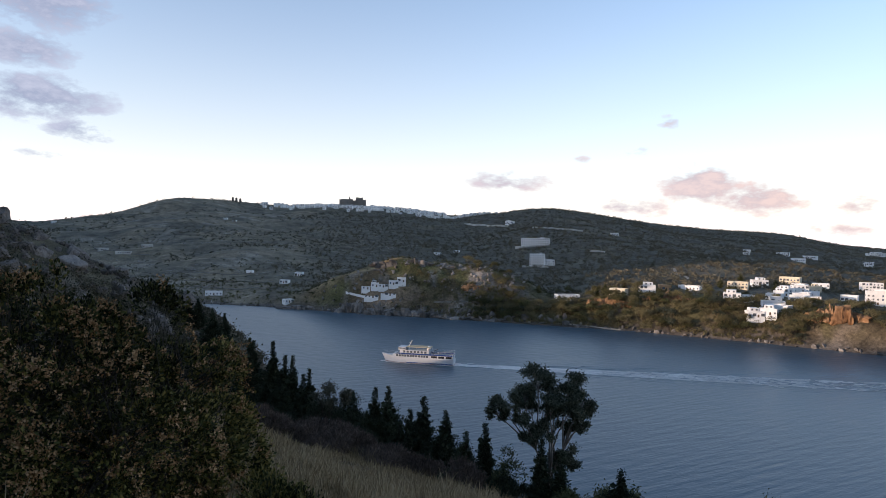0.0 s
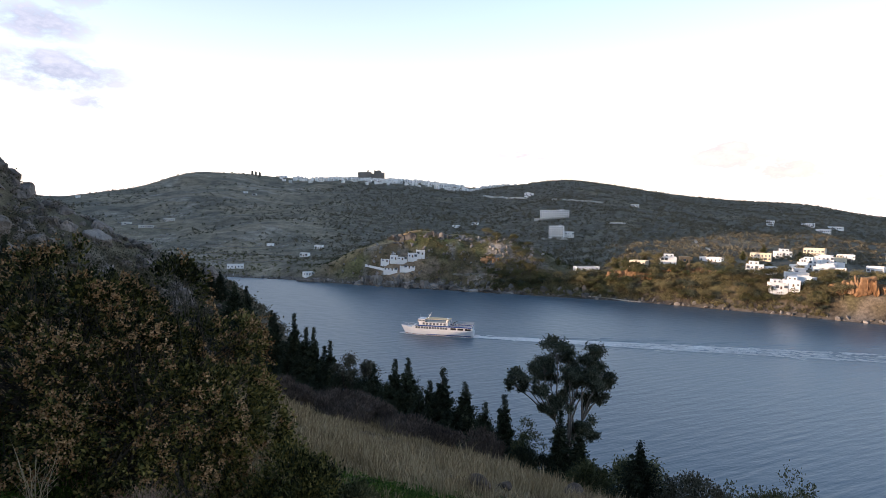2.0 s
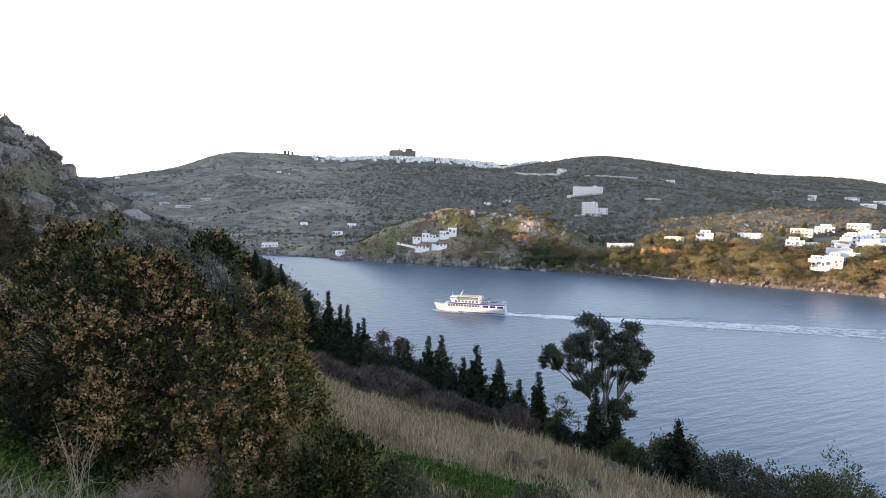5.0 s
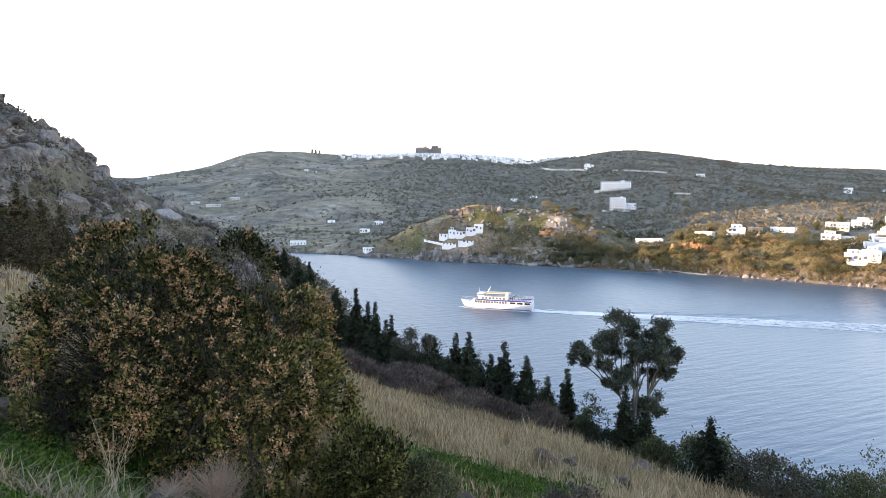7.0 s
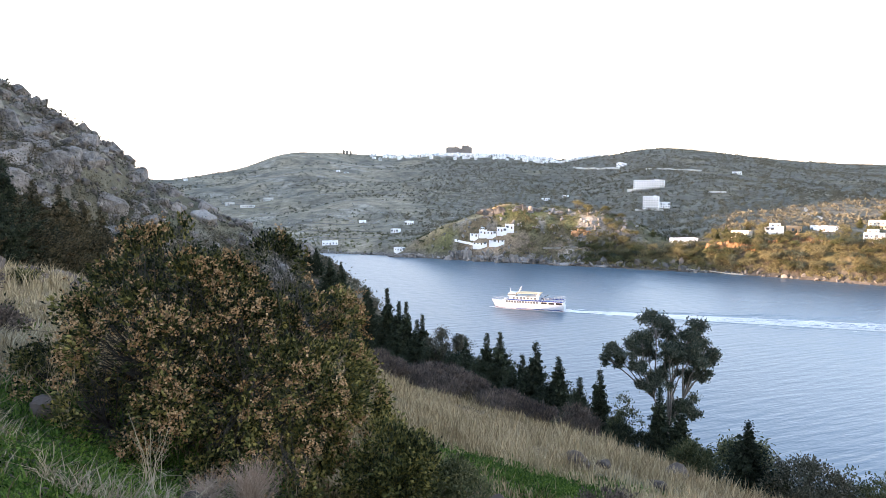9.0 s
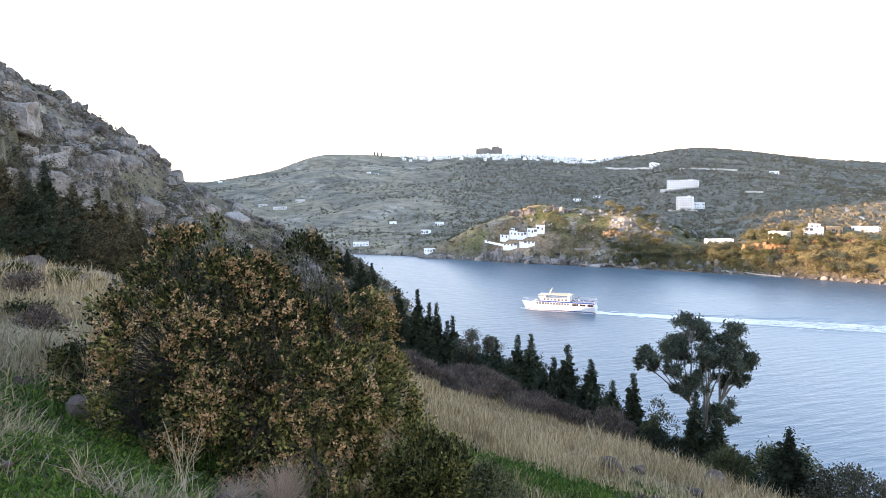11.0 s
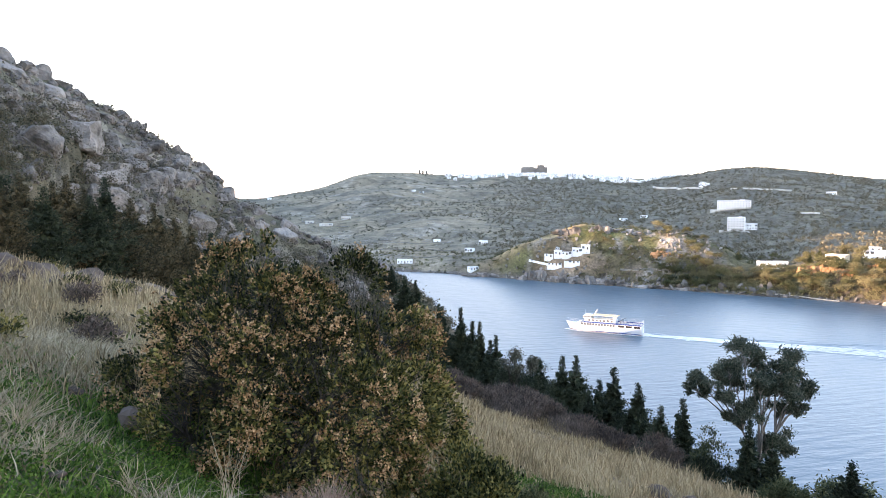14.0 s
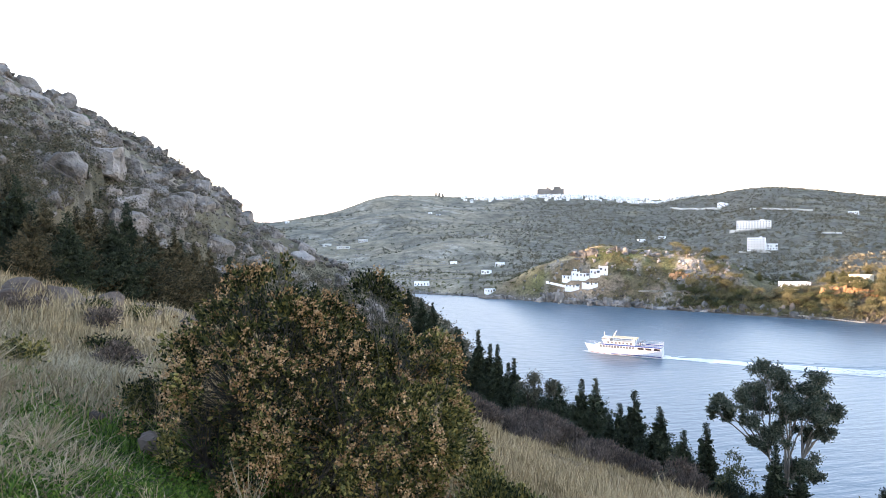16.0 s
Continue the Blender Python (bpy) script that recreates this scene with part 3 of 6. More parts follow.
def leafy_tree(name, at, height, width, seed, leaf, bark, label, clumps=1.0, leaf_size=0.16, depth=3, stem=0.3, clump_size=0.5, lean=(0, 0), one_stem=False, lift=0.12):
    """A trunk that forks into limbs, with clumps of leaves round the ends and gaps between."""
    rng = np.random.default_rng(seed)
    tree = empty(name, at)
    paths, tips = [], []
    fork = Vector((lean[0] * 0.5, lean[1] * 0.5, height * stem))
    paths.append([((0, 0, -0.5), 0.022 * height + 0.03), (tuple(fork * 0.5), 0.018 * height + 0.025), (tuple(fork), 0.015 * height + 0.02)])
    n = 5
    for k in range(n):
        a = 2 * math.pi * (k + rng.uniform(-0.2, 0.2)) / n
        w = Vector((math.cos(a) * width / height, math.sin(a) * width / height, 1.0)).normalized()
        branching(fork, w, height * (1 - stem) * 0.40, 0.010 * height + 0.012, depth - 1, rng, paths, tips, lift=lift)
    t = np.array([tuple(p) for p in tips])
    lo, hi = t.min(0), t.max(0)
    scale = np.array([width / max(hi[0] - lo[0], 0.1), width / max(hi[1] - lo[1], 0.1), 1.0]) * 0.86
    zs = (height * 0.95 - fork.z) / max(hi[2] - fork.z, 0.1)

    def fit_point(p):
        p = np.array(p, float)
        if p[2] > fork.z:
            p[:2] = (p[:2] - np.array(fork[:2])) * scale[:2] + np.array(fork[:2]) + np.array(lean) * 0.3
            p[2] = fork.z + (p[2] - fork.z) * zs
        return tuple(p)

    limbs = [[(fit_point(p), r) for p, r in path] for path in paths]
    part("trunk", quads_mesh("trunk", *tubes(limbs if one_stem else limbs[:1], 5 if one_stem else 8), bark, True), tree)
    each = (len(limbs) - 1) // n
    for k in range(0 if one_stem else n):
        part("limb", quads_mesh("limb", *tubes(limbs[1 + k * each:1 + (k + 1) * each], 5), bark, True), tree)
    pts = []
    for p in tips:
        c = np.array(fit_point(p))
        m = int(70 * clumps * rng.uniform(0.5, 1.5))
        pts.append(c + rng.normal(size=(m, 3)) * clump_size * np.array([1, 1, 0.7]) * rng.uniform(0.6, 1.2))
    v, f = leaf_cards(np.concatenate(pts), leaf_size, rng, aspect=0.45)
    part("crown", quads_mesh("crown", v, f, leaf), tree)
    return tagged(tree, label, "tree")


def shrub(name, at, width, height, seed, leaf, label, count=1500, leaf_size=0.10, category="shrub", bark=None, twiggy=False):
    rng = np.random.default_rng(seed)
    ob = empty(name, at)
    stems = []
    lobes = 14 + int(width * 4)
    centres = []
    for k in range(lobes):
        a, q = rng.uniform(0, 2 * np.pi), math.sqrt(rng.random())
        c = np.array([np.cos(a) * q * width * 0.42, np.sin(a) * q * width * 0.42, height * (0.2 + 0.62 * rng.random() * (1 - 0.55 * q * q))])
        centres.append(c)
        stems.append([((c[0] * 0.1, c[1] * 0.1, -0.2), 0.02 + 0.008 * height), (tuple(c * np.array([0.6, 0.6, 0.55])), 0.012 + 0.004 * height), (tuple(c), 0.006)])
    part("stemwork", quads_mesh("stemwork", *tubes(stems, 4), bark or bark_mat), ob)
    sprays = max(6, count // (lobes * 14))
    pts, out = [], []
    for c in centres:
        d = rng.normal(size=(sprays, 3)) + np.array([c[0] / width, c[1] / width, 0.35]) * 1.6
        d /= np.linalg.norm(d, axis=1, keepdims=True)
        size = rng.uniform(0.7, 1.15)
        tip = c + d * np.array([0.20 * width, 0.20 * width, 0.19 * height]) * size * rng.uniform(0.55, 1.0, (sprays, 1))
        p = np.repeat(tip, 14, 0) + rng.normal(size=(14 * sprays, 3)) * leaf_size * 1.0
        pts.append(p)
        out.append(np.repeat(d + np.array([0, 0, 0.5]), 14, 0))
    pts, out = np.concatenate(pts), np.concatenate(out)
    pts[:, 2] = np.maximum(pts[:, 2], 0.02)
    v, f = leaf_cards(pts, leaf_size * (2.0 if twiggy else 1.0), rng, aspect=0.12 if twiggy else 0.5, droop=out, spread=0.45 if twiggy else 0.7)
    part("foliage", quads_mesh("foliage", v, f, leaf), ob)
    return tagged(ob, label, category)


# cypresses and pines below the grass slope: east, north, height
ROW = [(-27.9, 105.0, 3.4), (-26.4, 105.0, 4.8), (-23.0, 100.4, 9.2), (-20.5, 97.0, 12.3), (-15.0, 86.4, 15.0), (-14.3, 85.0, 14.6), (-10.8, 78.0, 13.5), (-8.9, 74.0, 11.7),
       (-7.7, 71.5, 11.6), (-6.2, 68.2, 9.7), (-5.5, 66.6, 10.3), (-0.7, 57.0, 7.9), (1.1, 53.0, 8.6), (2.2, 52.0, 9.1), (3.7, 48.0, 7.3), (4.5, 46.0, 8.3),
       (5.8, 43.0, 7.2), (6.9, 41.0, 6.0), (7.8, 39.0, 6.7), (10.4, 35.3, 6.2), (11.4, 34.8, 6.0), (11.3, 26.0, 3.7)]
row_rng = np.random.default_rng(5)
for k, (tx, ty, th) in enumerate(ROW):
    wide = th * row_rng.uniform(0.36, 0.50) + 0.9 if ty > 40 else th * row_rng.uniform(0.28, 0.34) + (1.4 if ty < 30 else 0.7)
    tagged(conifer("cypress_tree", th, wide, 100 + k, conifer_mat, "dark green cypress tree on the slope above the bay", (tx, ty, gz(tx, ty)), loose=0.15),
           group="cypresses along the slope")
# lower ones that close the row between them
for k, ((ax_, ay_, ah_), (bx_, by_, bh_)) in enumerate(zip(ROW[2:-3], ROW[3:-3])):
    for q in (0.3, 0.75):
        tx, ty = ax_ + (bx_ - ax_) * q + row_rng.normal() * 0.6, ay_ + (by_ - ay_) * q + row_rng.normal() * 0.8 - 0.6
        th = min(ah_, bh_) * row_rng.uniform(0.58, 0.82)
        tagged(conifer("cypress_tree", th, th * 0.5 + 1.2, 150 + 2 * k + int(q > 0.5), conifer_mat, "low dense cypress that closes the row", (tx, ty, gz(tx, ty)), loose=0.2),
               group="cypresses along the slope")
# dusty conifers at the foot of the rocky spur
FOOT = [(-29.7, 30.2, 6.3), (-27.4, 29.6, 5.2), (-28.4, 34.1, 6.4), (-28.0, 36.9, 7.2), (-28.0, 39.4, 6.6), (-28.0, 41.9, 6.9), (-25.3, 28.8, 4.6),
        (-28.0, 44.3, 6.4), (-28.0, 46.6, 6.6), (-25.6, 32.5, 5.2), (-26.3, 35.8, 5.0), (-25.1, 26.3, 3.6), (-28.7, 50.8, 6.8), (-28.9, 55.3, 7.3),
        (-33.0, 33.0, 6.8), (-31.5, 29.0, 6.4), (-26.8, 31.2, 5.4), (-30.4, 38.0, 6.6), (-29.8, 45.5, 6.6), (-34.5, 29.5, 7.0)]
for k, (tx, ty, th) in enumerate(FOOT):
    tagged(conifer("pine_tree", th + 0.2, th * row_rng.uniform(0.5, 0.75) + 0.6, 200 + k, brown_conifer if k % 3 else conifer_mat,
                   "dusty green-brown conifer at the foot of the rocky hill", (tx, ty, gz(tx, ty)), loose=0.3), group="conifers below the crag")


def gum_tree(at):
    """A tall eucalyptus: slim forked stems that carry separate rounded leaf masses."""
    rng = np.random.default_rng(70)
    tree = empty("eucalyptus_tree", at)
    # leaf masses: sideways, along, height, radius
    masses = [(-0.7, 0.2, 10.3, 0.95), (0.95, -0.4, 10.0, 0.85), (-1.5, 0.6, 9.4, 0.8), (0.0, -0.7, 9.3, 0.95), (2.25, 0.3, 9.0, 0.8), (-2.3, -0.4, 9.2, 0.7), (-3.0, 0.3, 8.9, 0.6),
              (-3.6, 0.0, 8.5, 0.4), (-2.6, 0.5, 8.2, 0.55), (-1.8, -0.6, 8.0, 0.55), (-1.0, 0.9, 8.4, 0.65), (1.5, -0.8, 8.5, 0.8), (0.8, 0.9, 8.0, 0.7), (2.6, 0.6, 8.2, 0.6),
              (2.0, -0.5, 7.7, 0.5), (-1.0, -0.5, 7.0, 0.8), (-0.2, 0.7, 7.5, 0.5), (-1.5, 0.2, 6.7, 0.4), (1.3, 0.4, 7.2, 0.4), (1.0, -0.4, 5.8, 0.7), (1.5, 0.0, 5.1, 0.5),
              (0.5, 0.4, 5.3, 0.65), (0.3, 1.2, 9.7, 0.8), (1.6, 1.1, 9.3, 0.75), (-0.4, -1.3, 8.9, 0.7), (0.9, -1.4, 9.0, 0.7)]
    fork = Vector((0.0, 0, 4.2))
    part("trunk", quads_mesh("trunk", *tubes([[((0, 0, -0.6), 0.22), ((0.05, 0, 1.6), 0.17), (tuple(fork), 0.13)]], 8), pale_bark, True), tree)
    forks = [Vector((-0.75, 0.2, 6.0)), Vector((0.1, 0.3, 6.6)), Vector((0.75, -0.3, 6.1)), Vector((0.0, -0.6, 6.2))]
    sets = [[] for f_ in forks]
    pts = []
    for mx, my, mz, mr in masses:
        k = min(range(4), key=lambda q: (forks[q].x - mx * 0.5) ** 2 + (forks[q].y - my * 0.5) ** 2)
        tip = Vector((mx, my, mz))
        mid = forks[k].lerp(tip, 0.5) + Vector(rng.normal(size=3)) * 0.15
        sets[k].append([(tuple(forks[k]), 0.06), (tuple(mid), 0.038), (tuple(tip), 0.018)])
        for j in range(7):
            sub_ = tip + Vector(rng.normal(size=3)) * mr * 0.40
            sets[k].append([(tuple(mid.lerp(tip, 0.6)), 0.022), (tuple(sub_), 0.008)])
            d_ = rng.normal(size=(int(330 * mr), 3))
            d_ *= np.array([0.22, 0.22, 0.17]) * mr
            pts.append(np.array(sub_) + d_)
    for f_, paths_ in zip(forks, sets):
        stem_ = [[(tuple(fork), 0.10), (tuple(fork.lerp(f_, 0.5) + Vector((0.05, 0, 0))), 0.08), (tuple(f_), 0.06)]]
        part("limb", quads_mesh("limb", *tubes(stem_ + paths_, 5), pale_bark, True), tree)
    v, f = leaf_cards(np.concatenate(pts), 0.15, rng, aspect=0.42)
    part("crown", quads_mesh("crown", v, f, euc_mat), tree)
    return tagged(tree, "tall eucalyptus with forked pale stems and dark leaf masses", "tree")


gum_tree((11.2, 36.4, gz(11.2, 36.4)))
for k, (tx, ty, th, tw, mat) in enumerate([(-2.4, 60.0, 8.9, 4.4, grey_shrub), (-3.7, 61.9, 7.0, 3.6, conifer_mat), (-1.2, 57.0, 6.4, 3.6, conifer_mat), (12.6, 29.5, 3.9, 2.6, olive_mat)]):
    leafy_tree("broadleaf_tree", (tx, ty, gz(tx, ty)), th, tw, 300 + k, mat, bark_mat, "rounded leafy tree among the cypresses on the slope",
               clumps=1.7, leaf_size=0.17, depth=3, stem=0.2, clump_size=0.32)
for k, (tx, ty, th, tw, mat) in enumerate([(13.2, 25.0, 3.8, 3.2, grey_shrub), (15.0, 24.6, 2.5, 2.8, grey_shrub), (16.8, 25.4, 5.6, 3.6, olive_mat), (12.3, 26.6, 2.6, 2.2, olive_mat),
                                           (9.8, 28.0, 2.4, 2.0, olive_mat), (9.0, 37.0, 5.4, 3.0, olive_mat), (8.2, 36.2, 3.6, 2.4, conifer_mat), (9.8, 35.6, 3.4, 2.2, conifer_mat), (12.3, 34.4, 3.0, 2.0, conifer_mat), (18.8, 26.2, 6.8, 4.2, olive_mat), (15.2, 27.2, 4.0, 3.2, olive_mat), (17.6, 28.2, 5.4, 4.0, euc_mat), (20.6, 30.0, 6.6, 4.8, euc_mat)]):
    shrub("shrub", (tx, ty, gz(tx, ty)), tw, th, 330 + k, mat, "dense green shrub below the grass slope", 9000, 0.12)

# bare scrub between the grass and the trees
for k, (tx, ty, th, tw) in enumerate([(-4.6, 32.0, 0.9, 2.6), (-3.4, 32.8, 1.2, 3.0), (-2.2, 33.2, 1.5, 3.2), (-0.9, 33.2, 1.3, 3.0), (0.4, 33.0, 1.1, 2.8), (1.6, 32.6, 1.0, 2.6), (2.9, 32.2, 0.9, 2.4),
                                      (5.6, 34.0, 3.0, 2.4), (-1.6, 31.2, 0.8, 2.0), (0.8, 31.4, 0.7, 2.0), (-6.0, 33.4, 0.7, 2.2)]):
    shrub("bare_scrub", (tx, ty, gz(tx, ty)), tw, th, 350 + k, scrub_mat, "leafless purple-brown scrub at the edge of the dry grass", 9000, 0.10, "shrub", twiggy=True)


def fruiting_bush(at):
    """The big round bush with dark leaves and dry orange-brown fruit clusters."""
    rng = np.random.default_rng(77)
    bush = empty("fruiting_bush", at)
    ax, ay, top = 2.38, 2.15, 3.42
    # lobes of the crown, each with its own sprays; gaps stay between them
    tips, stems, ways = [], [], []
    for k in range(74):
        a = 2 * math.pi * ((k * 0.618) % 1.0)
        s = ((k + 0.5) / 74) ** 0.85
        ring = math.sqrt(max(0.0, 1 - s ** 2.6))
        lump = 0.80 + 0.22 * float(noise.noise(Vector((math.cos(a) * 1.7, math.sin(a) * 1.7, s * 2.6))))
        if k % 5 == 0:
            lump *= 0.72
        fuller = 1 + 0.14 * smooth(0.0, 0.7, math.cos(a)) * (1 - s)
        centre = np.array([math.cos(a) * ring * ax * lump * fuller, math.sin(a) * ring * ay * lump, 0.30 + s * (top - 0.45) * lump])
        size = rng.uniform(0.32, 0.54)
        away = centre - np.array([0, 0, 1.1])
        away /= np.linalg.norm(away)
        loose_side = smooth(0.2, -0.6, math.cos(a)) * smooth(0.15, 0.4, s)
        for j in range(int(54 - 20 * loose_side)):
            d = rng.normal(size=3) * 0.62 + away
            d /= np.linalg.norm(d)
            tips.append(centre + d * size * rng.uniform(0.8, 1.0 + 0.35 * loose_side))
            ways.append(d)
    # long loose twigs at the shaded side
    for k in range(70):
        a = math.pi + rng.normal() * 0.6
        s = rng.uniform(0.2, 0.9)
        q = rng.uniform(0.95, 1.16) * math.sqrt(1 - s ** 2.6)
        tips.append(np.array([math.cos(a) * ax * q, math.sin(a) * ay * q, 0.3 + s * top * 0.9]))
        ways.append(np.array([math.cos(a), math.sin(a), 0.3]))
    boughs = []
    for k in range(13):
        a = 2 * math.pi * k / 13 + rng.normal() * 0.15
        w = Vector((math.cos(a), math.sin(a), rng.uniform(0.5, 1.5))).normalized()
        p = Vector((rng.normal() * 0.12, rng.normal() * 0.12, -0.15))
        path = [(tuple(p), 0.075)]
        for j in range(4):
            p = p + w * rng.uniform(0.42, 0.6)
            w = (w + Vector(rng.normal(size=3)) * 0.22 + Vector((0, 0, 0.1))).normalized()
            path.append((tuple(p), 0.06 - 0.012 * j))
        stems.append(path)
        for (qa, ra), (qb, rb) in zip(path[1:], path[2:]):
            boughs += [np.array(qa) + (np.array(qb) - np.array(qa)) * j / 7 for j in range(7)]
    twigs = []
    boughs = np.array(boughs)
    for t_ in tips[::3] + tips[-70:]:
        b_ = boughs[np.argmin(np.linalg.norm(boughs - t_, axis=1) + rng.uniform(0, 0.9, len(boughs)))]
        m_ = (b_ + t_) / 2 + rng.normal(size=3) * 0.14 + np.array([0, 0, 0.08])
        twigs.append([(tuple(b_), 0.007), (tuple(m_), 0.005), (tuple(t_), 0.0025)])
    for path in stems:
        part("bough", quads_mesh("bough", *tubes([path], 6), bark_mat, True), bush)
    tagged(part("twigwork", quads_mesh("twigwork", *tubes(twigs, 3), bark_mat), bush, label="thin dark twigs"), kind="stuff")
    leaves, turns, fruit = [], [], []
    for t_, w_ in zip(tips, ways):
        m_ = int(rng.uniform(12, 26))
        leaves.append(t_ + rng.normal(size=(m_, 3)) * 0.045 - w_ * rng.uniform(0, 0.10, (m_, 1)))
        turns.append(np.tile(w_ + np.array([0, 0, 0.35]), (m_, 1)))
        ripe = 1.5 * float(noise.noise(Vector(t_ * 1.1))) + 0.9 * float(noise.noise(Vector(t_ * 3.1)))
        if rng.random() < 0.34 + 0.75 * ripe:
            for j in range(int(rng.uniform(1, 4))):
                fruit.append(t_ + w_ * 0.04 + rng.normal(size=3) * 0.05 + rng.normal(size=(int(rng.uniform(9, 20)), 3)) * 0.024)
    # the dim inside
    for k in range(230):
        a, s, q = rng.uniform(0, 2 * np.pi), rng.random(), rng.uniform(0.1, 0.6)
        ring = math.sqrt(max(0.0, 1 - s ** 2.6)) * q
        c_ = np.array([math.cos(a) * ring * ax, math.sin(a) * ring * ay, 0.15 + s * top * 0.80])
        leaves.append(c_ + rng.normal(size=(60, 3)) * 0.15)
        turns.append(rng.normal(size=(60, 3)))
    v, f = leaf_cards(np.concatenate(leaves), 0.060, rng, aspect=0.55, droop=np.concatenate(turns), spread=0.6)
    part("foliage", quads_mesh("foliage", v, f, leaf_dark), bush, label="small dark green leaves")
    v, f = leaf_cards(np.concatenate(fruit), 0.028, rng, aspect=0.95)
    tagged(part("fruit", quads_mesh("fruit", v, f, berry_mat), bush, label="dry orange-brown fruit clusters"), kind="stuff")
    return tagged(bush, "large round dark green bush with dry orange-brown fruit clusters", "bush")


fruiting_bush((-3.75, 8.75, gz(-3.2, 8.4) - 0.10))
shrub("shrub", (-1.15, 8.3, gz(-1.15, 8.3)), 1.25, 1.75, 401, leaf_dark, "low dark green shrub beside the large bush", 11000, 0.06)
shrub("shrub", (-0.25, 8.9, gz(-0.25, 8.9)), 0.9, 0.95, 402, olive_mat, "low yellow-green shrub beside the large bush", 6000, 0.05)
shrub("shrub", (-6.0, 8.6, gz(-6.0, 8.6)), 1.0, 0.7, 403, leaf_dark, "low dark shrub with brown seed heads beside the bush", 2400, 0.05)
shrub("shrub", (2.3, 10.6, gz(2.3, 10.6)), 1.2, 0.55, 404, scrub_mat, "low brown spiny shrub in the grass", 2600, 0.05)
# round cushions in the meadow
for k, (tx, ty, tw, th, mat) in enumerate([(-12.1, 14.9, 0.9, 0.62, scrub_mat), (-14.0, 14.6, 1.0, 0.6, scrub_mat), (-13.5, 16.4, 0.9, 0.6, leaf_dark),
                                           (-12.9, 17.6, 0.8, 0.5, leaf_dark), (-9.6, 12.0, 0.8, 0.45, leaf_dark), (-8.6, 11.0, 0.7, 0.45, scrub_mat),
                                           (-8.3, 8.4, 0.7, 0.4, leaf_dark), (-17.5, 20.0, 1.2, 0.7, leaf_dark), (-15.0, 21.5, 1.3, 0.6, grey_shrub)]):
    shrub("cushion_shrub", (tx, ty, gz(tx, ty)), tw, th, 420 + k, mat, "round cushion shrub in the dry meadow grass", 1500, 0.07)


# ---- grass, weeds and stones near the eye ----
def scatter(count, rng, r0, r1, a0, a1):
    r = np.sqrt(rng.uniform(r0 ** 2, r1 ** 2, count))
    a = np.radians(rng.uniform(a0, a1, count))
    return r * np.sin(a), r * np.cos(a)


turf = np.random.default_rng(9)
gx_, gy_ = [], []
for r0_, r1_, n_ in ((3.0, 9.0, 26000), (9.0, 18.0, 42000), (18.0, 34.0, 46000), (34.0, 52.0, 16000)):
    x_, y_ = scatter(n_, turf, r0_, r1_, -58, 34)
    gx_.append(x_), gy_.append(y_)
gx_, gy_ = np.concatenate(gx_), np.concatenate(gy_)
drop_ = 0.30 * gx_ + 0.285 * gy_
rad_ = np.hypot(gx_, gy_)
green_ = green_patch(gx_, gy_)
tuft_ = fbm(gx_, gy_, 1.6, 3, 171)
keep = (drop_ < 13.5) & (turf.random(len(gx_)) > green_ * 1.05) & (tuft_ > -0.12) & (gx_ ** 2 + (gy_ - 0.5) ** 2 > 9)
keep &= ~((rad_ < 8.0) & (turf.random(len(gx_)) > 0.22))
stuff("dry_grass", *grass_blades(gx_[keep], gy_[keep], 0.12 + 0.72 * np.clip(tuft_[keep] + 0.22, 0, 1) ** 1.2 * np.clip(rad_[keep] / 12, 0.5, 1.35), 0.007 + 0.0009 * rad_[keep], turf, 0.4),
      straw_mat, "tall dry straw-coloured grass on the slope", "grass")
# short dry growth between the tufts, and tall tufts with heads
x_, y_ = scatter(70000, turf, 6, 34, -58, 32)
k_ = (0.30 * x_ + 0.285 * y_ < 12.5) & (turf.random(len(x_)) > green_patch(x_, y_))
stuff("short_grass", *grass_blades(x_[k_], y_[k_], 0.10 + 0.12 * turf.random(k_.sum()), 0.008 + 0.001 * np.hypot(x_[k_], y_[k_]), turf, 0.9),
      straw_mat, "short bleached grass between the tufts", "grass")
x_, y_ = scatter(2600, turf, 11, 34, -52, 28)
k_ = (0.30 * x_ + 0.285 * y_ < 12.0) & (turf.random(len(x_)) > green_patch(x_, y_)) & (fbm(x_, y_, 5, 3, 251) > -0.05)
x_, y_ = np.repeat(x_[k_], 14), np.repeat(y_[k_], 14)
x_, y_ = x_ + turf.normal(size=len(x_)) * 0.10, y_ + turf.normal(size=len(x_)) * 0.10
stuff("tall_grass", *grass_blades(x_, y_, 0.42 + 0.35 * turf.random(len(x_)), 0.008 + 0.0008 * np.hypot(x_, y_), turf, 0.45),
      straw_mat, "tall tufts of bleached grass with feathery heads", "grass")
x_, y_ = scatter(150000, turf, 2.2, 18, -58, 30)
g_ = green_patch(x_, y_)
k_ = turf.random(len(x_)) < g_ * 1.2 * smooth(-0.25, 0.1, fbm(x_, y_, 0.7, 3, 241)) + 0.03 + 0.4 * smooth(9, 5, np.hypot(x_, y_))
stuff("green_turf", *grass_blades(x_[k_], y_[k_], 0.06 + 0.14 * turf.random(k_.sum()) ** 2, 0.012 + 0.001 * np.hypot(x_[k_], y_[k_]), turf, 0.8),
      green_mat, "low fresh green turf and herbs", "grass")


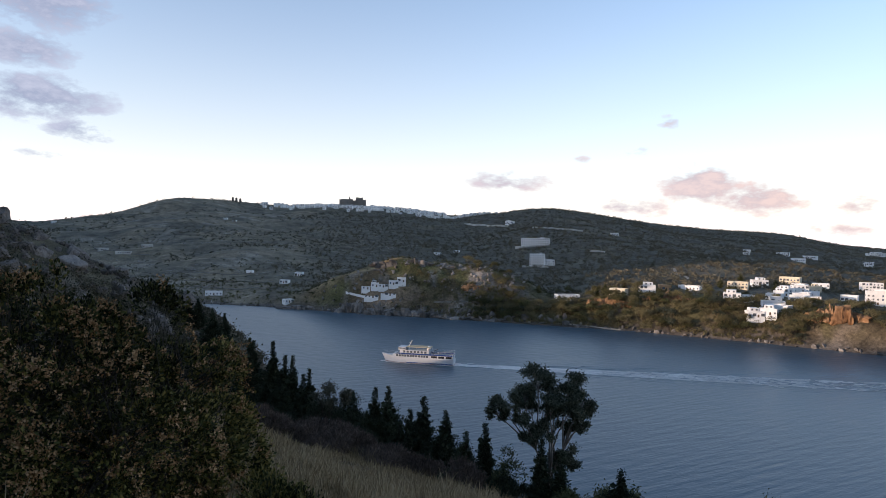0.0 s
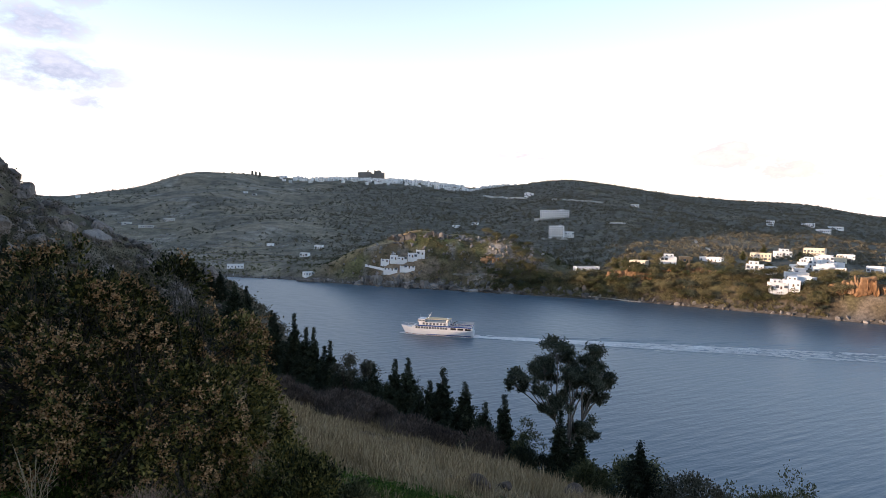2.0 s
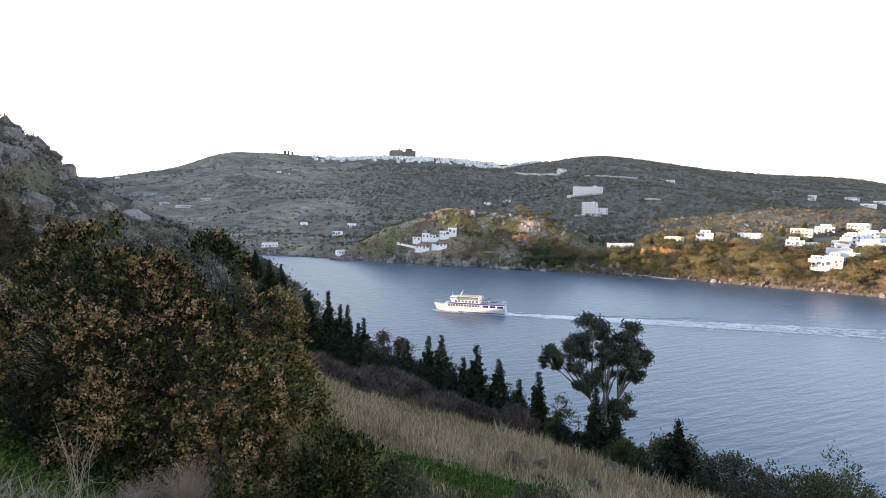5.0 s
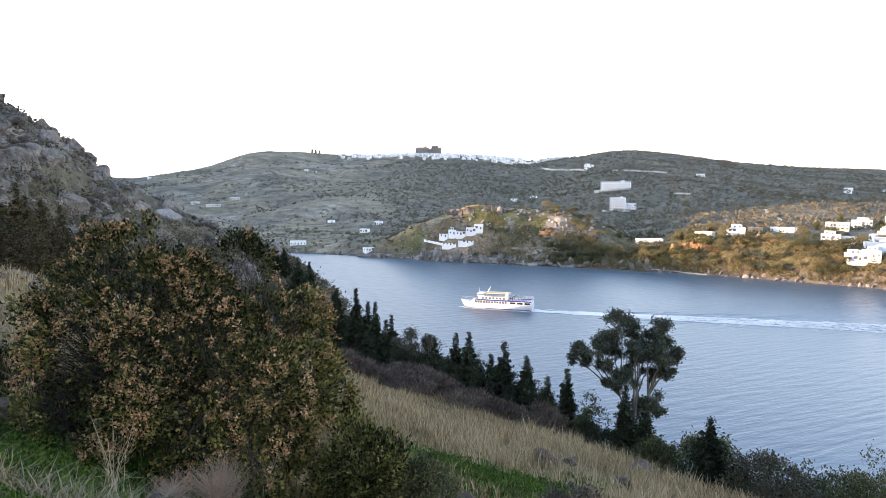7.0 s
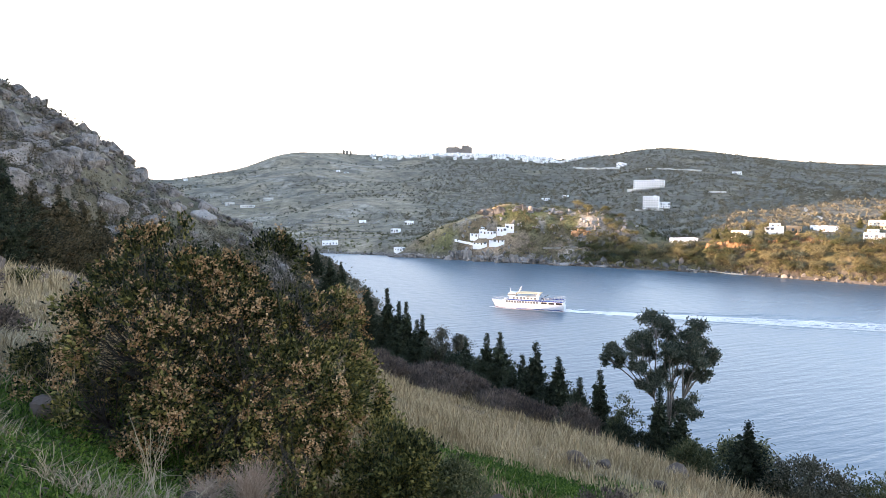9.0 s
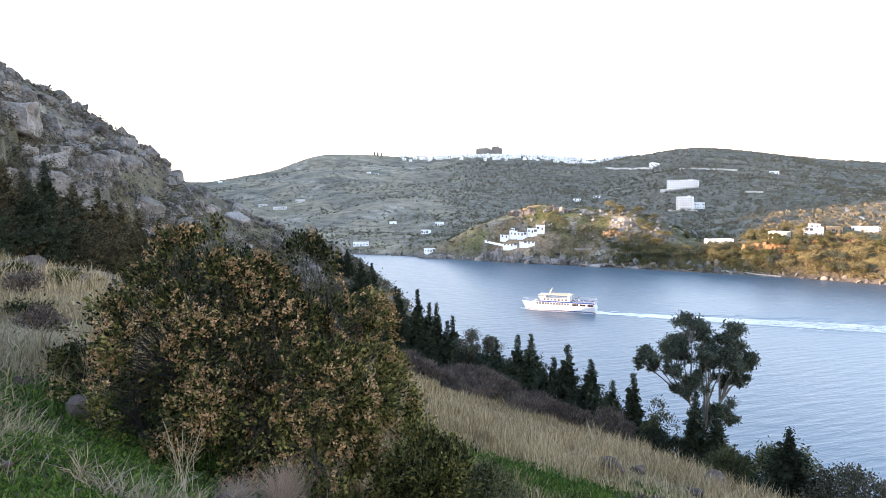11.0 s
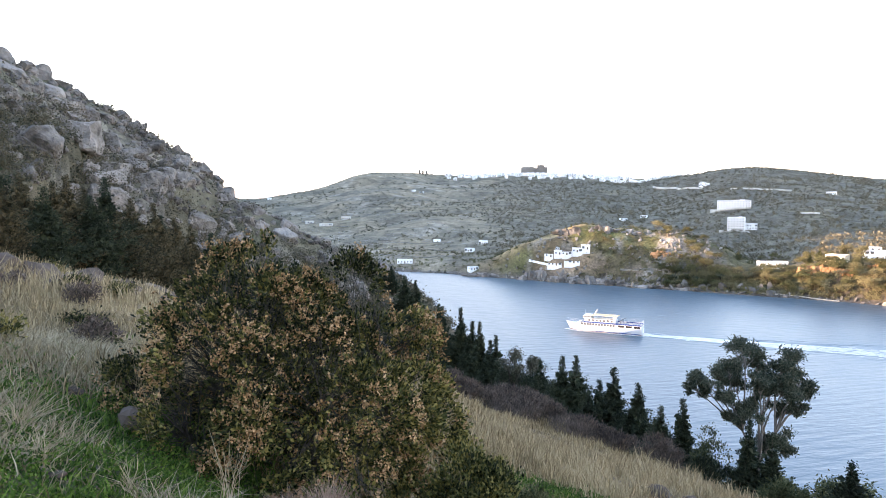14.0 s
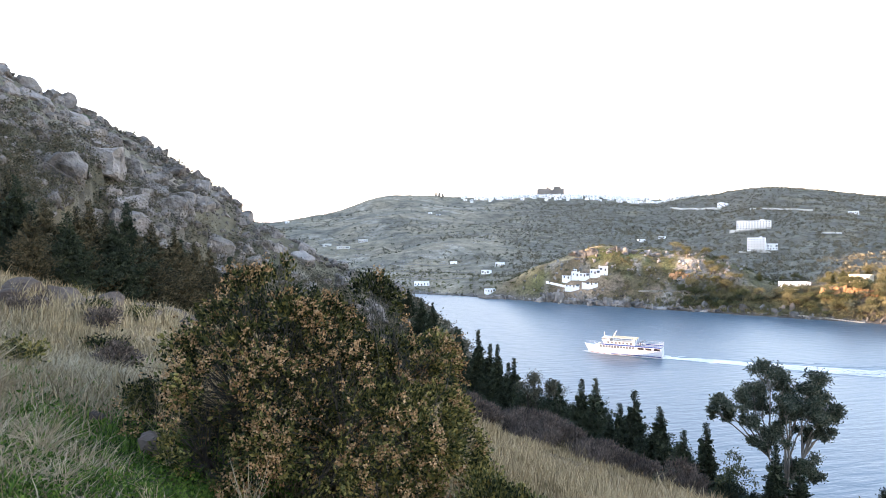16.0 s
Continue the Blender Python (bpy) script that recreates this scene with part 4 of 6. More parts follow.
# low leafy herbs that cover the green ground
x_, y_ = scatter(260000, turf, 2.4, 15, -60, 24)
k_ = (turf.random(len(x_)) < green_patch(x_, y_) * 1.1 + 0.45 * smooth(10, 5, np.hypot(x_, y_)) - 0.05) & (fbm(x_, y_, 0.9, 3, 261) > -0.32)
x_, y_ = x_[k_], y_[k_]
z_ = ground_height(x_, y_) + np.clip(0.05 + 0.22 * fbm(x_, y_, 0.45, 2, 271), 0.0, 0.12) * turf.random(len(x_)) ** 0.5
herb_dir = np.tile([0.0, 0.0, 0.5], (len(x_), 1))
stuff("herbs", *leaf_cards(np.stack([x_, y_, z_], 1), 0.023 + 0.002 * np.hypot(x_, y_), turf, 0.7, herb_dir, 0.7), green_mat, "low leafy green herbs over the turf", "herbs")


# mats of bleached grass lying over the turf: east, north, spread
mats = [(-6.4, 6.1, 0.55), (-5.8, 5.4, 0.45), (-7.5, 6.9, 0.7), (-2.7, 6.0, 0.35), (-3.5, 5.5, 0.25), (-6.9, 7.8, 0.5), (-8.4, 8.3, 0.7), (-4.9, 5.0, 0.4), (-1.6, 6.6, 0.3), (-5.1, 5.9, 0.3), (-9.6, 9.4, 1.1), (-11.2, 11.8, 1.3), (-8.6, 10.6, 0.9), (-13.0, 14.0, 1.4), (-7.6, 9.6, 0.8)]
x_ = np.concatenate([mx + turf.normal(size=int(2200 * q)) * q for mx, my, q in mats])
y_ = np.concatenate([my + turf.normal(size=int(2200 * q)) * q * 0.7 for mx, my, q in mats])
stuff("grass_mat", *grass_blades(x_, y_, 0.10 + 0.16 * turf.random(len(x_)), 0.005 + 0.0006 * np.hypot(x_, y_), turf, 1.6), stalk_mat, "bleached dead grass lying over the green turf", "grass")


def dry_weed(at, height, width, seed, count, label, mat=None, thick=0.0042):
    """A bunch of thin dry stalks that fork once or twice."""
    rng = np.random.default_rng(seed)
    paths = []
    for k in range(count):
        a = rng.uniform(0, 2 * np.pi)
        tip = np.array([np.cos(a) * width * rng.random(), np.sin(a) * width * rng.random(), height * rng.uniform(0.5, 1.1)])
        mid = tip * np.array([0.35, 0.35, 0.6]) + rng.normal(size=3) * 0.03
        paths.append([((rng.normal() * 0.05, rng.normal() * 0.05, -0.05), thick), (tuple(mid), thick * 0.8), (tuple(tip), thick * 0.35)])
        for j in range(2):
            end = mid + (tip - mid) * rng.uniform(0.4, 0.9) + rng.normal(size=3) * height * 0.14
            paths.append([(tuple(mid), thick * 0.6), (tuple((mid + end) / 2 + rng.normal(size=3) * 0.02), thick * 0.45), (tuple(end), thick * 0.25)])
    ob = new("dry_weed", quads_mesh("dry_weed", *tubes(paths, 3), mat or stalk_mat))
    ob.location = at
    return tagged(ob, label, "weed", "dry weeds in the turf")


WEEDS = [(-4.75, 7.0, 1.0, 0.45, 7), (-3.4, 6.3, 0.75, 0.35, 16), (-5.2, 5.6, 0.42, 0.6, 30), (-4.6, 5.2, 0.3, 0.5, 22), (-2.05, 6.9, 0.55, 0.3, 10),
         (-1.2, 6.7, 0.5, 0.25, 12), (-6.6, 6.4, 0.45, 0.7, 60), (-7.4, 7.0, 0.45, 0.8, 70), (-6.2, 5.4, 0.4, 0.7, 50), (-7.0, 6.0, 0.4, 0.7, 50), (-8.2, 7.6, 0.45, 0.8, 60), (-5.6, 8.0, 0.7, 0.3, 6), (-3.9, 5.4, 0.3, 0.35, 14), (-2.4, 5.6, 0.3, 0.3, 12), (-1.5, 6.0, 0.35, 0.3, 14), (-0.6, 7.0, 0.4, 0.3, 16)]
for k, (wx, wy, wh, ww, wn_) in enumerate(WEEDS):
    dry_weed((wx, wy, gz(wx, wy)), wh, ww, 500 + k, wn_, "bunch of pale dry weed stalks in green turf")
dry_weed((-2.45, 6.6, gz(-2.45, 6.6)), 0.66, 0.40, 520, 300, "grey-brown tangle of dead stems before the bush", dead_mat, 0.0026)
dry_weed((-2.85, 6.4, gz(-2.85, 6.4)), 0.40, 0.34, 521, 180, "grey-brown tangle of dead stems before the bush", dead_mat, 0.0026)


def boulder_mesh(name, seed, mat, cuts=2, rough=0.30, blocky=False):
    """A weathered rock: an icosphere flattened by a few planes and roughened."""
    rng = np.random.default_rng(seed)
    bm = bmesh.new()
    bmesh.ops.create_icosphere(bm, subdivisions=cuts, radius=1.0)
    planes = [(Vector(rng.normal(size=3)).normalized(), rng.uniform(0.48, 0.85)) for k in range(15)]
    if blocky:
        planes = planes[:4] + [((Vector(axis) * sign + Vector(rng.normal(size=3)) * 0.16).normalized(), rng.uniform(0.5, 0.72))
                               for axis in ((1, 0, 0), (0, 1, 0), (0, 0, 1)) for sign in (-1, 1)]
    off = Vector(rng.uniform(-50, 50, 3))
    for v in bm.verts:
        for n, d in planes:
            over = v.co.dot(n) - d
            if over > 0:
                v.co -= n * over * 0.9
        v.co *= 1 + rough * noise.fractal(v.co * 1.5 + off, 0.9, 2.0, 3) * 0.5
    me = bpy.data.meshes.new(name)
    bm.to_mesh(me)
    bm.free()
    me.materials.append(mat)
    return me


for k in range(16):
    a_ = radians(-46 + 1.3 * k + turf.uniform(-0.5, 0.5))
    r_ = 21.5 + turf.uniform(-1.5, 2.5) + 0.35 * k
    ob = new("stone", boulder_mesh("stone", 660 + k, small_rock))
    s_ = turf.uniform(0.3, 0.7)
    sx, sy = r_ * math.sin(a_), r_ * math.cos(a_)
    ob.location, ob.rotation_euler, ob.scale = (sx, sy, gz(sx, sy) + 0.2), (0, 0, k), (s_ * 1.3, s_, s_ * 0.8)
    tagged(ob, "grey-brown stone at the upper edge of the meadow", "stone", "stones at the meadow's edge")
STONES = [(-5.15, 7.25, 0.30, 0.22), (7.1, 21.9, 0.62, 0.5), (3.0, 18.4, 0.5, 0.35), (0.35, 9.3, 0.30, 0.2), (1.0, 9.0, 0.22, 0.14), (-1.9, 6.9, 0.2, 0.1),
          (-3.0, 6.3, 0.28, 0.12), (-3.7, 5.1, 0.08, 0.04), (-4.3, 5.0, 0.1, 0.05), (-4.7, 5.5, 0.07, 0.04), (-3.3, 5.0, 0.06, 0.04), (-5.3, 5.9, 0.09, 0.05),
          (-6.1, 7.4, 0.16, 0.1), (-11.9, 18.6, 0.5, 0.32), (-17.0, 17.6, 0.5, 0.35), (-14.8, 17.4, 0.45, 0.3), (-16.2, 16.4, 0.6, 0.4), (-10.8, 19.5, 0.4, 0.3),
          (4.2, 20.0, 0.35, 0.2), (5.6, 19.0, 0.3, 0.2)]
for k, (sx, sy, sw, sh) in enumerate(STONES):
    me = boulder_mesh("stone", 600 + k, small_rock)
    ob = new("stone", me)
    ob.location, ob.rotation_euler, ob.scale = (sx, sy, gz(sx, sy) + sh * 0.5), (0, 0, k * 1.3), (sw, sw * 0.8, sh)
    tagged(ob, "purple-grey weathered stone half sunk in the turf", "stone", "stones in the turf")
pebble_rng = np.random.default_rng(12)
pv, pf = [], []
px_, py_ = scatter(700, pebble_rng, 2.6, 7.5, -60, 0)
base_me = boulder_mesh("pebble", 640, small_rock, cuts=1)
bv = np.array([v.co[:] for v in base_me.vertices])
bf = np.array([p.vertices[:] for p in base_me.polygons])
pz_ = ground_height(px_, py_)
for k in range(len(px_)):
    s_ = pebble_rng.uniform(0.012, 0.05)
    pf.append(bf + len(bv) * k)
    pv.append(bv * s_ * np.array([1, 1, 0.6]) + np.array([px_[k], py_[k], pz_[k]]))
stuff("gravel", np.concatenate(pv), np.concatenate(pf), rock_mat, "small pale stones and gravel in the turf", "gravel")

# ---- boulders on the rocky spur ----
spur_rng = np.random.default_rng(31)
rocks = [boulder_mesh("boulder", 700 + k, rock_mat, cuts=3, rough=0.45, blocky=True) for k in range(9)]
placed = 0
while placed < 285:
    a_, r_ = spur_rng.uniform(-50, -14), spur_rng.uniform(62, 128)
    bx_, by_ = r_ * math.sin(radians(a_)), r_ * math.cos(radians(a_))
    h_ = float(near_height(np.array([bx_]), np.array([by_]))[0])
    dens_ = float(fbm(np.array([bx_]), np.array([by_]), 16, 3, 181)[0]) + smooth(70, 118, r_) * 0.8 - 0.15
    if spur_rng.random() > dens_ * 2.0:
        continue
    big_ = 3.4 if r_ < 108 else 2.4
    s_ = float(np.clip(spur_rng.lognormal(0.3, 0.5), 0.5, big_))
    ob = new("boulder", rocks[placed % 9])
    ob.location = (bx_, by_, h_ - 0.28 * s_)
    ob.rotation_euler = tuple(spur_rng.uniform(0, 6.28, 3))
    ob.scale = tuple(s_ * spur_rng.uniform(0.75, 1.3, 3))
    tagged(ob, "grey weathered boulder on the rocky spur", "boulder", "boulders on the spur")
    placed += 1
# crest blocks along the skyline
for k, (cx, cy, cs) in enumerate([(-93, 91, 2.6), (-89, 93.5, 2.2), (-85, 96, 3.2), (-80.5, 98.5, 1.8), (-76, 101, 2.0), (-71.5, 102.6, 2.4), (-68, 103.6, 1.7),
                                  (-64.5, 104.8, 2.2), (-61, 106, 2.2), (-58.6, 106.6, 2.0), (-57.2, 106.2, 1.8), (-96, 89.6, 2.4), (-82.5, 97.0, 2.0)]):
    ob = new("boulder", rocks[k % 9])
    ob.location, ob.rotation_euler, ob.scale = (cx, cy, gz(cx, cy) - 0.55 * cs), (k, 2 * k, 0.7 * k), (cs, cs * 0.9, cs * 0.85)
    tagged(ob, "large grey crest block on the rocky spur", "boulder", "boulders on the spur")
rv, rf = [], []
sx_, sy_ = scatter(5200, spur_rng, 55, 130, -52, -12)
ok_ = (fbm(sx_, sy_, 12, 3, 191) + 0.25 * smooth(55, 110, np.hypot(sx_, sy_)) > spur_rng.uniform(-0.1, 0.4, len(sx_))) & (spur_height(sx_, sy_) > 67 - 0.3 * sx_ - 0.285 * sy_)
sx_, sy_ = sx_[ok_], sy_[ok_]
sz_ = near_height(sx_, sy_)
for k in range(len(sx_)):
    s_ = spur_rng.uniform(0.2, 0.62) * (1 + 0.9 * float(spur_rng.random() < 0.3))
    c_, w_ = math.cos(k), math.sin(k)
    rv.append(bv @ np.array([[c_, -w_, 0], [w_, c_, 0], [0, 0, 1]]) * s_ + np.array([sx_[k], sy_[k], sz_[k] + 0.05]))
    rf.append(bf + len(bv) * k)
stuff("rubble", np.concatenate(rv), np.concatenate(rf), rock_mat, "grey stone rubble over the rocky spur", "rubble")
# low scrub between the boulders
sx_, sy_ = scatter(8000, spur_rng, 48, 130, -54, -8)
ok_ = (fbm(sx_, sy_, 18, 3, 201) - 0.3 * smooth(85, 118, np.hypot(sx_, sy_)) > spur_rng.uniform(-0.35, 0.2, len(sx_))) & (spur_height(sx_, sy_) > 66 - 0.3 * sx_ - 0.285 * sy_)
sx_, sy_ = sx_[ok_], sy_[ok_]
sz_ = near_height(sx_, sy_)
cl_ = np.repeat(np.stack([sx_, sy_, sz_ + 0.3], 1), 34, 0)
cl_ = cl_ + spur_rng.normal(size=cl_.shape) * np.repeat(spur_rng.uniform(0.25, 0.75, len(sx_)), 34)[:, None] * np.array([1, 1, 0.55])
stuff("spur_scrub", *leaf_cards(cl_, 0.36, spur_rng, 0.6), grey_shrub, "low grey-green scrub between the boulders", "scrub")
# bare brown bushes on the lower face
sx_, sy_ = scatter(1500, spur_rng, 50, 112, -50, -14)
ok_ = (spur_height(sx_, sy_) > 68 - 0.3 * sx_ - 0.285 * sy_) & (fbm(sx_, sy_, 22, 3, 231) > spur_rng.uniform(-0.3, 0.25, len(sx_)))
sx_, sy_ = sx_[ok_], sy_[ok_]
cl_ = np.repeat(np.stack([sx_, sy_, near_height(sx_, sy_) + 0.8], 1), 110, 0)
cl_ = cl_ + spur_rng.normal(size=cl_.shape) * np.repeat(spur_rng.uniform(0.5, 1.0, len(sx_)), 110)[:, None] * np.array([1, 1, 0.75])
stuff("spur_bushes", *leaf_cards(cl_, 0.26, spur_rng, 0.35), brown_conifer, "brown-green bushes on the lower face of the spur", "scrub")


# ---- houses across the bay ----
def window_mesh(w, h, mat):
    """A recessed pane in a raised white surround."""
    return box_mesh("window", mat, (-w / 2, -0.08, 0, w / 2, 0.06, h))


WIN = {True: window_mesh(1.3, 1.3, pane_mat), False: window_mesh(1.1, 1.5, shutter_mat)}
WIN_BIG = window_mesh(2.4, 2.0, pane_mat)
DOOR = box_mesh("door", wood_door, (-0.6, -0.08, 0, 0.6, 0.06, 2.1))
SILL = box_mesh("sill", slab_mat, (-0.8, -0.22, -0.12, 0.8, 0.05, 0.0))


def house(w, d, h, seed, label, wall=None, upper=0.0, at=(0, 0, 0), turn=0.0, group="", porch=False):
    """A flat-roofed island house: walls with a parapet, roof slab, windows, a door, sometimes an upper room and a porch."""
    rng = random.Random(seed)
    wall = wall or white_wall
    ob = empty("house", at, turn)
    part("wall", box_mesh("wall", wall, (-w / 2, -d / 2, -4.0, w / 2, d / 2, h), bevel=0.12), ob)
    t = 0.35
    part("parapet", box_mesh("parapet", wall, (-w / 2 - 0.06, -d / 2 - 0.06, h - 0.1, w / 2 + 0.06, -d / 2 + t, h + 0.5), (-w / 2 - 0.06, d / 2 - t, h - 0.1, w / 2 + 0.06, d / 2 + 0.06, h + 0.5),
                             (-w / 2 - 0.06, -d / 2 + t, h - 0.1, -w / 2 + t, d / 2 - t, h + 0.5), (w / 2 - t, -d / 2 + t, h - 0.1, w / 2 + 0.06, d / 2 - t, h + 0.5)), ob)
    part("roof", box_mesh("roof", slab_mat, (-w / 2 + t, -d / 2 + t, h, w / 2 - t, d / 2 - t, h + 0.12)), ob)
    storeys = max(1, int(h // 2.9))
    across = max(2, int(w // 3.0))
    for s in range(storeys):
        for k in range(across):
            x = -w / 2 + w * (k + 0.5) / across + rng.uniform(-0.2, 0.2)
            z = s * 3.0 + 0.9
            if s == 0 and k == across // 2:
                part("door", DOOR, ob, (x, -d / 2, 0.0))
            elif rng.random() < 0.86:
                win = part("window", WIN_BIG if rng.random() < 0.3 else WIN[rng.random() < 0.6], ob, (x, -d / 2, z))
                part("sill", SILL, win)
        if d > 5:
            part("window", WIN[True], ob, (-w / 2, rng.uniform(-d / 5, d / 5), s * 3.0 + 0.9), -math.pi / 2)
    if upper:
        uw, x0 = w * rng.uniform(0.4, 0.6), rng.uniform(-0.15, 0.15) * w
        part("upper_wall", box_mesh("upper_wall", wall, (x0 - uw / 2, -d / 2 + 1.2, h, x0 + uw / 2, d / 2 - 0.4, h + upper), bevel=0.1), ob)
        part("window", WIN[True], ob, (x0 - uw / 4, -d / 2 + 1.2, h + 0.9))
        part("window", WIN[True], ob, (x0 + uw / 4, -d / 2 + 1.2, h + 0.9))
    if porch:
        part("porch_roof", box_mesh("porch_roof", slab_mat, (-w * 0.4, -d / 2 - 2.4, 2.6, w * 0.4, -d / 2 + 0.02, 2.8)), ob)
        for k in range(4):
            x = -w * 0.38 + w * 0.76 * k / 3
            part("porch_post", box_mesh("porch_post", wall, (x - 0.15, -d / 2 - 2.35, -3.0, x + 0.15, -d / 2 - 2.05, 2.6)), ob)
    return tagged(ob, label, "house", group)


def facing(x, y, rng):
    return -math.atan2(x, y) + rng.uniform(-0.45, 0.45)


hr = random.Random(44)
# east, north, width, height
LOWER = [(277, 1026, 47, 12), (240, 862, 24, 15), (336, 1479, 24, 8), (483, 1202, 18, 6), (709, 1118, 16, 6), (119, 1063, 13, 5), (155, 1090, 12, 4),
         (-312, 1464, 9, 5), (-290, 1454, 9, 4), (-148, 843, 9, 5), (-94, 764, 12, 5), (-85, 837, 12, 6), (-156, 683, 20, 5), (-74, 629, 11, 4),
         (-435, 1120, 18, 6), (-375, 1042, 26, 5), (-359, 1101, 20, 6), (-676, 1476, 12, 6)]
VILLA = [(0.7, 599.5, 8, 2.4), (9.0, 597.0, 7, 3.6), (16.5, 594.5, 9, 2.6), (26.0, 592.8, 9, 3.8), (33.5, 592.6, 8, 4.0), (6.0, 592.5, 13, 1.4), (21.5, 588.5, 14, 1.4)]
HARBOUR = [(185, 569, 22, 5.0), (222, 538, 14, 6.2), (253, 549, 14, 6.4), (273, 556, 9, 4.2), (298, 555, 20, 3.4), (352, 567, 18, 6.4), (297, 486, 13, 6.4),
           (312, 490, 10, 5.0), (345, 503, 11, 4.4), (459, 642, 20, 7.5), (371, 525, 14, 6.0), (386, 536, 11, 6.2), (470, 610, 15, 6.4), (291, 446, 12, 4.0),
           (300, 443, 12, 4.4), (312, 447, 15, 5.6), (317, 463, 16, 5.0), (372, 506, 12, 5.6), (356, 490, 11, 5.0), (432, 523, 13, 5.0), (534, 617, 20, 9.0)]
UPLAND = [(432, 492, 17, 11), (446, 505, 14, 7), (775, 1065, 24, 5), (875, 1168, 26, 5), (964, 1123, 18, 9), (1182, 1357, 40, 6), (684, 1080, 11, 3),
          (793, 1133, 22, 6), (410, 560, 14, 6), (395, 600, 15, 7), (425, 580, 12, 6), (500, 560, 16, 7)]
for k, (hx, hy, hw, hh) in enumerate(LOWER[3:]):
    house(hw * 0.85, 6 + hw * 0.1, hh * 0.7, 900 + k, "white flat-roofed farmhouse on the scrubby hillside", at=(hx, hy, gz(hx, hy)), turn=facing(hx, hy, hr),
          wall=white_wall if k not in (11, 12, 13) else slab_mat, group="houses on the far hill")
for k, (hx, hy, hw, hh) in enumerate(VILLA):
    house(hw, 7.5, hh, 930 + k, "whitewashed villa wing with flat roofs on the headland", at=(hx, hy, gz(hx, hy) - 1.8), turn=facing(hx, hy, hr) * 0.2 - 0.05,
          group="villa on the headland", upper=2.4 if k == 1 else 0)
for k, (hx, hy, hw, hh) in enumerate(HARBOUR):
    warm = {3: ochre_wall, 5: cream_wall, 1: cream_wall, 9: cream_wall}.get(k, white_wall)
    house(hw, 9.0, hh, 960 + k, "ochre flat-roofed house above the bay" if warm is ochre_wall else "cream flat-roofed house above the bay" if warm is cream_wall
          else "white flat-roofed house above the bay", wall=warm, at=(hx, hy, gz(hx, hy)), turn=facing(hx, hy, hr), group="houses above the bay",
          upper=2.9 if k in (2, 6, 10, 13, 14) else 0, porch=k in (0, 5, 9))
for k, (hx, hy, hw, hh) in enumerate(UPLAND):
    house(hw, 9.0, hh, 990 + k, "white flat-roofed house on the slope behind the harbour", at=(hx, hy, gz(hx, hy)), turn=facing(hx, hy, hr),
          group="houses on the slope", upper=2.8 if k % 4 == 1 else 0)


nook = random.Random(66)
built = [(q[0], q[1]) for q in HARBOUR + UPLAND]
more = 0
while more < 7:
    hx, hy = nook.uniform(330, 440), nook.uniform(470, 570)
    if inland(np.array([hx]), np.array([hy]))[0] < 45 or any((hx - a) ** 2 + (hy - b) ** 2 < 170 for a, b in built):
        continue
    built.append((hx, hy))
    house(nook.uniform(7, 11), 7.5, nook.uniform(3.2, 6.0), 1040 + more, "small white cubic house above the bay", at=(hx, hy, gz(hx, hy)),
          turn=facing(hx, hy, nook), group="houses above the bay", wall=cream_wall if more % 6 == 5 else white_wall, upper=2.6 if more % 5 == 0 else 0)
    more += 1


def hotel(at, turn, w, d, floors, bays, label):
    """A long white block with rows of balconies between fins."""
    ob = empty("hotel", at, turn)
    h = floors * 3.1
    part("wall", box_mesh("wall", white_wall, (-w / 2, -d / 2, -6, w / 2, d / 2, h + 0.8), bevel=0.1), ob)
    part("terrace", box_mesh("terrace", slab_mat, (-w / 2 - 9, -d / 2 - 5, -7, w / 2 + 7, -d / 2 - 0.1, -0.4)), ob)
    pane = box_mesh("window", pane_mat, (-w / bays * 0.24, -0.15, 0.5, w / bays * 0.24, 0.1, 1.7))
    slab = box_mesh("balcony", white_wall, (-w / bays * 0.46, -1.4, -0.15, w / bays * 0.46, -0.02, 0.75))
    for f in range(floors):
        for k in range(bays):
            x = -w / 2 + w * (k + 0.5) / bays
            part("window", pane, ob, (x, -d / 2, 3.1 * f + 0.8))
            part("balcony", slab, ob, (x, -d / 2, 3.1 * f + 0.1))
    part("stair_tower", box_mesh("stair_tower", white_wall, (w * 0.18, -d / 4, h, w * 0.3, d / 4, h + 2.6)), ob)
    return tagged(ob, label, "hotel")


hx, hy = LOWER[0][:2]
hotel((hx, hy, gz(hx, hy)), facing(hx, hy, random.Random(3)) * 0.3 - 0.2, 46, 13, 4, 12, "long white four-storey hotel on the wooded hillside")
hx, hy = LOWER[1][:2]
hotel((hx - 4, hy, gz(hx, hy)), -0.35, 20, 12, 5, 6, "stepped white apartment block on the wooded hillside")
house(16, 9, 7, 1020, "lower white wing beside the apartment block", at=(hx + 14, hy + 4, gz(hx + 14, hy + 4)), turn=-0.3)
hx, hy = LOWER[2][:2]
house(22, 9, 7, 1021, "white house with terraces below the ridge road", at=(hx, hy, gz(hx, hy)), turn=-0.2, upper=3.0)

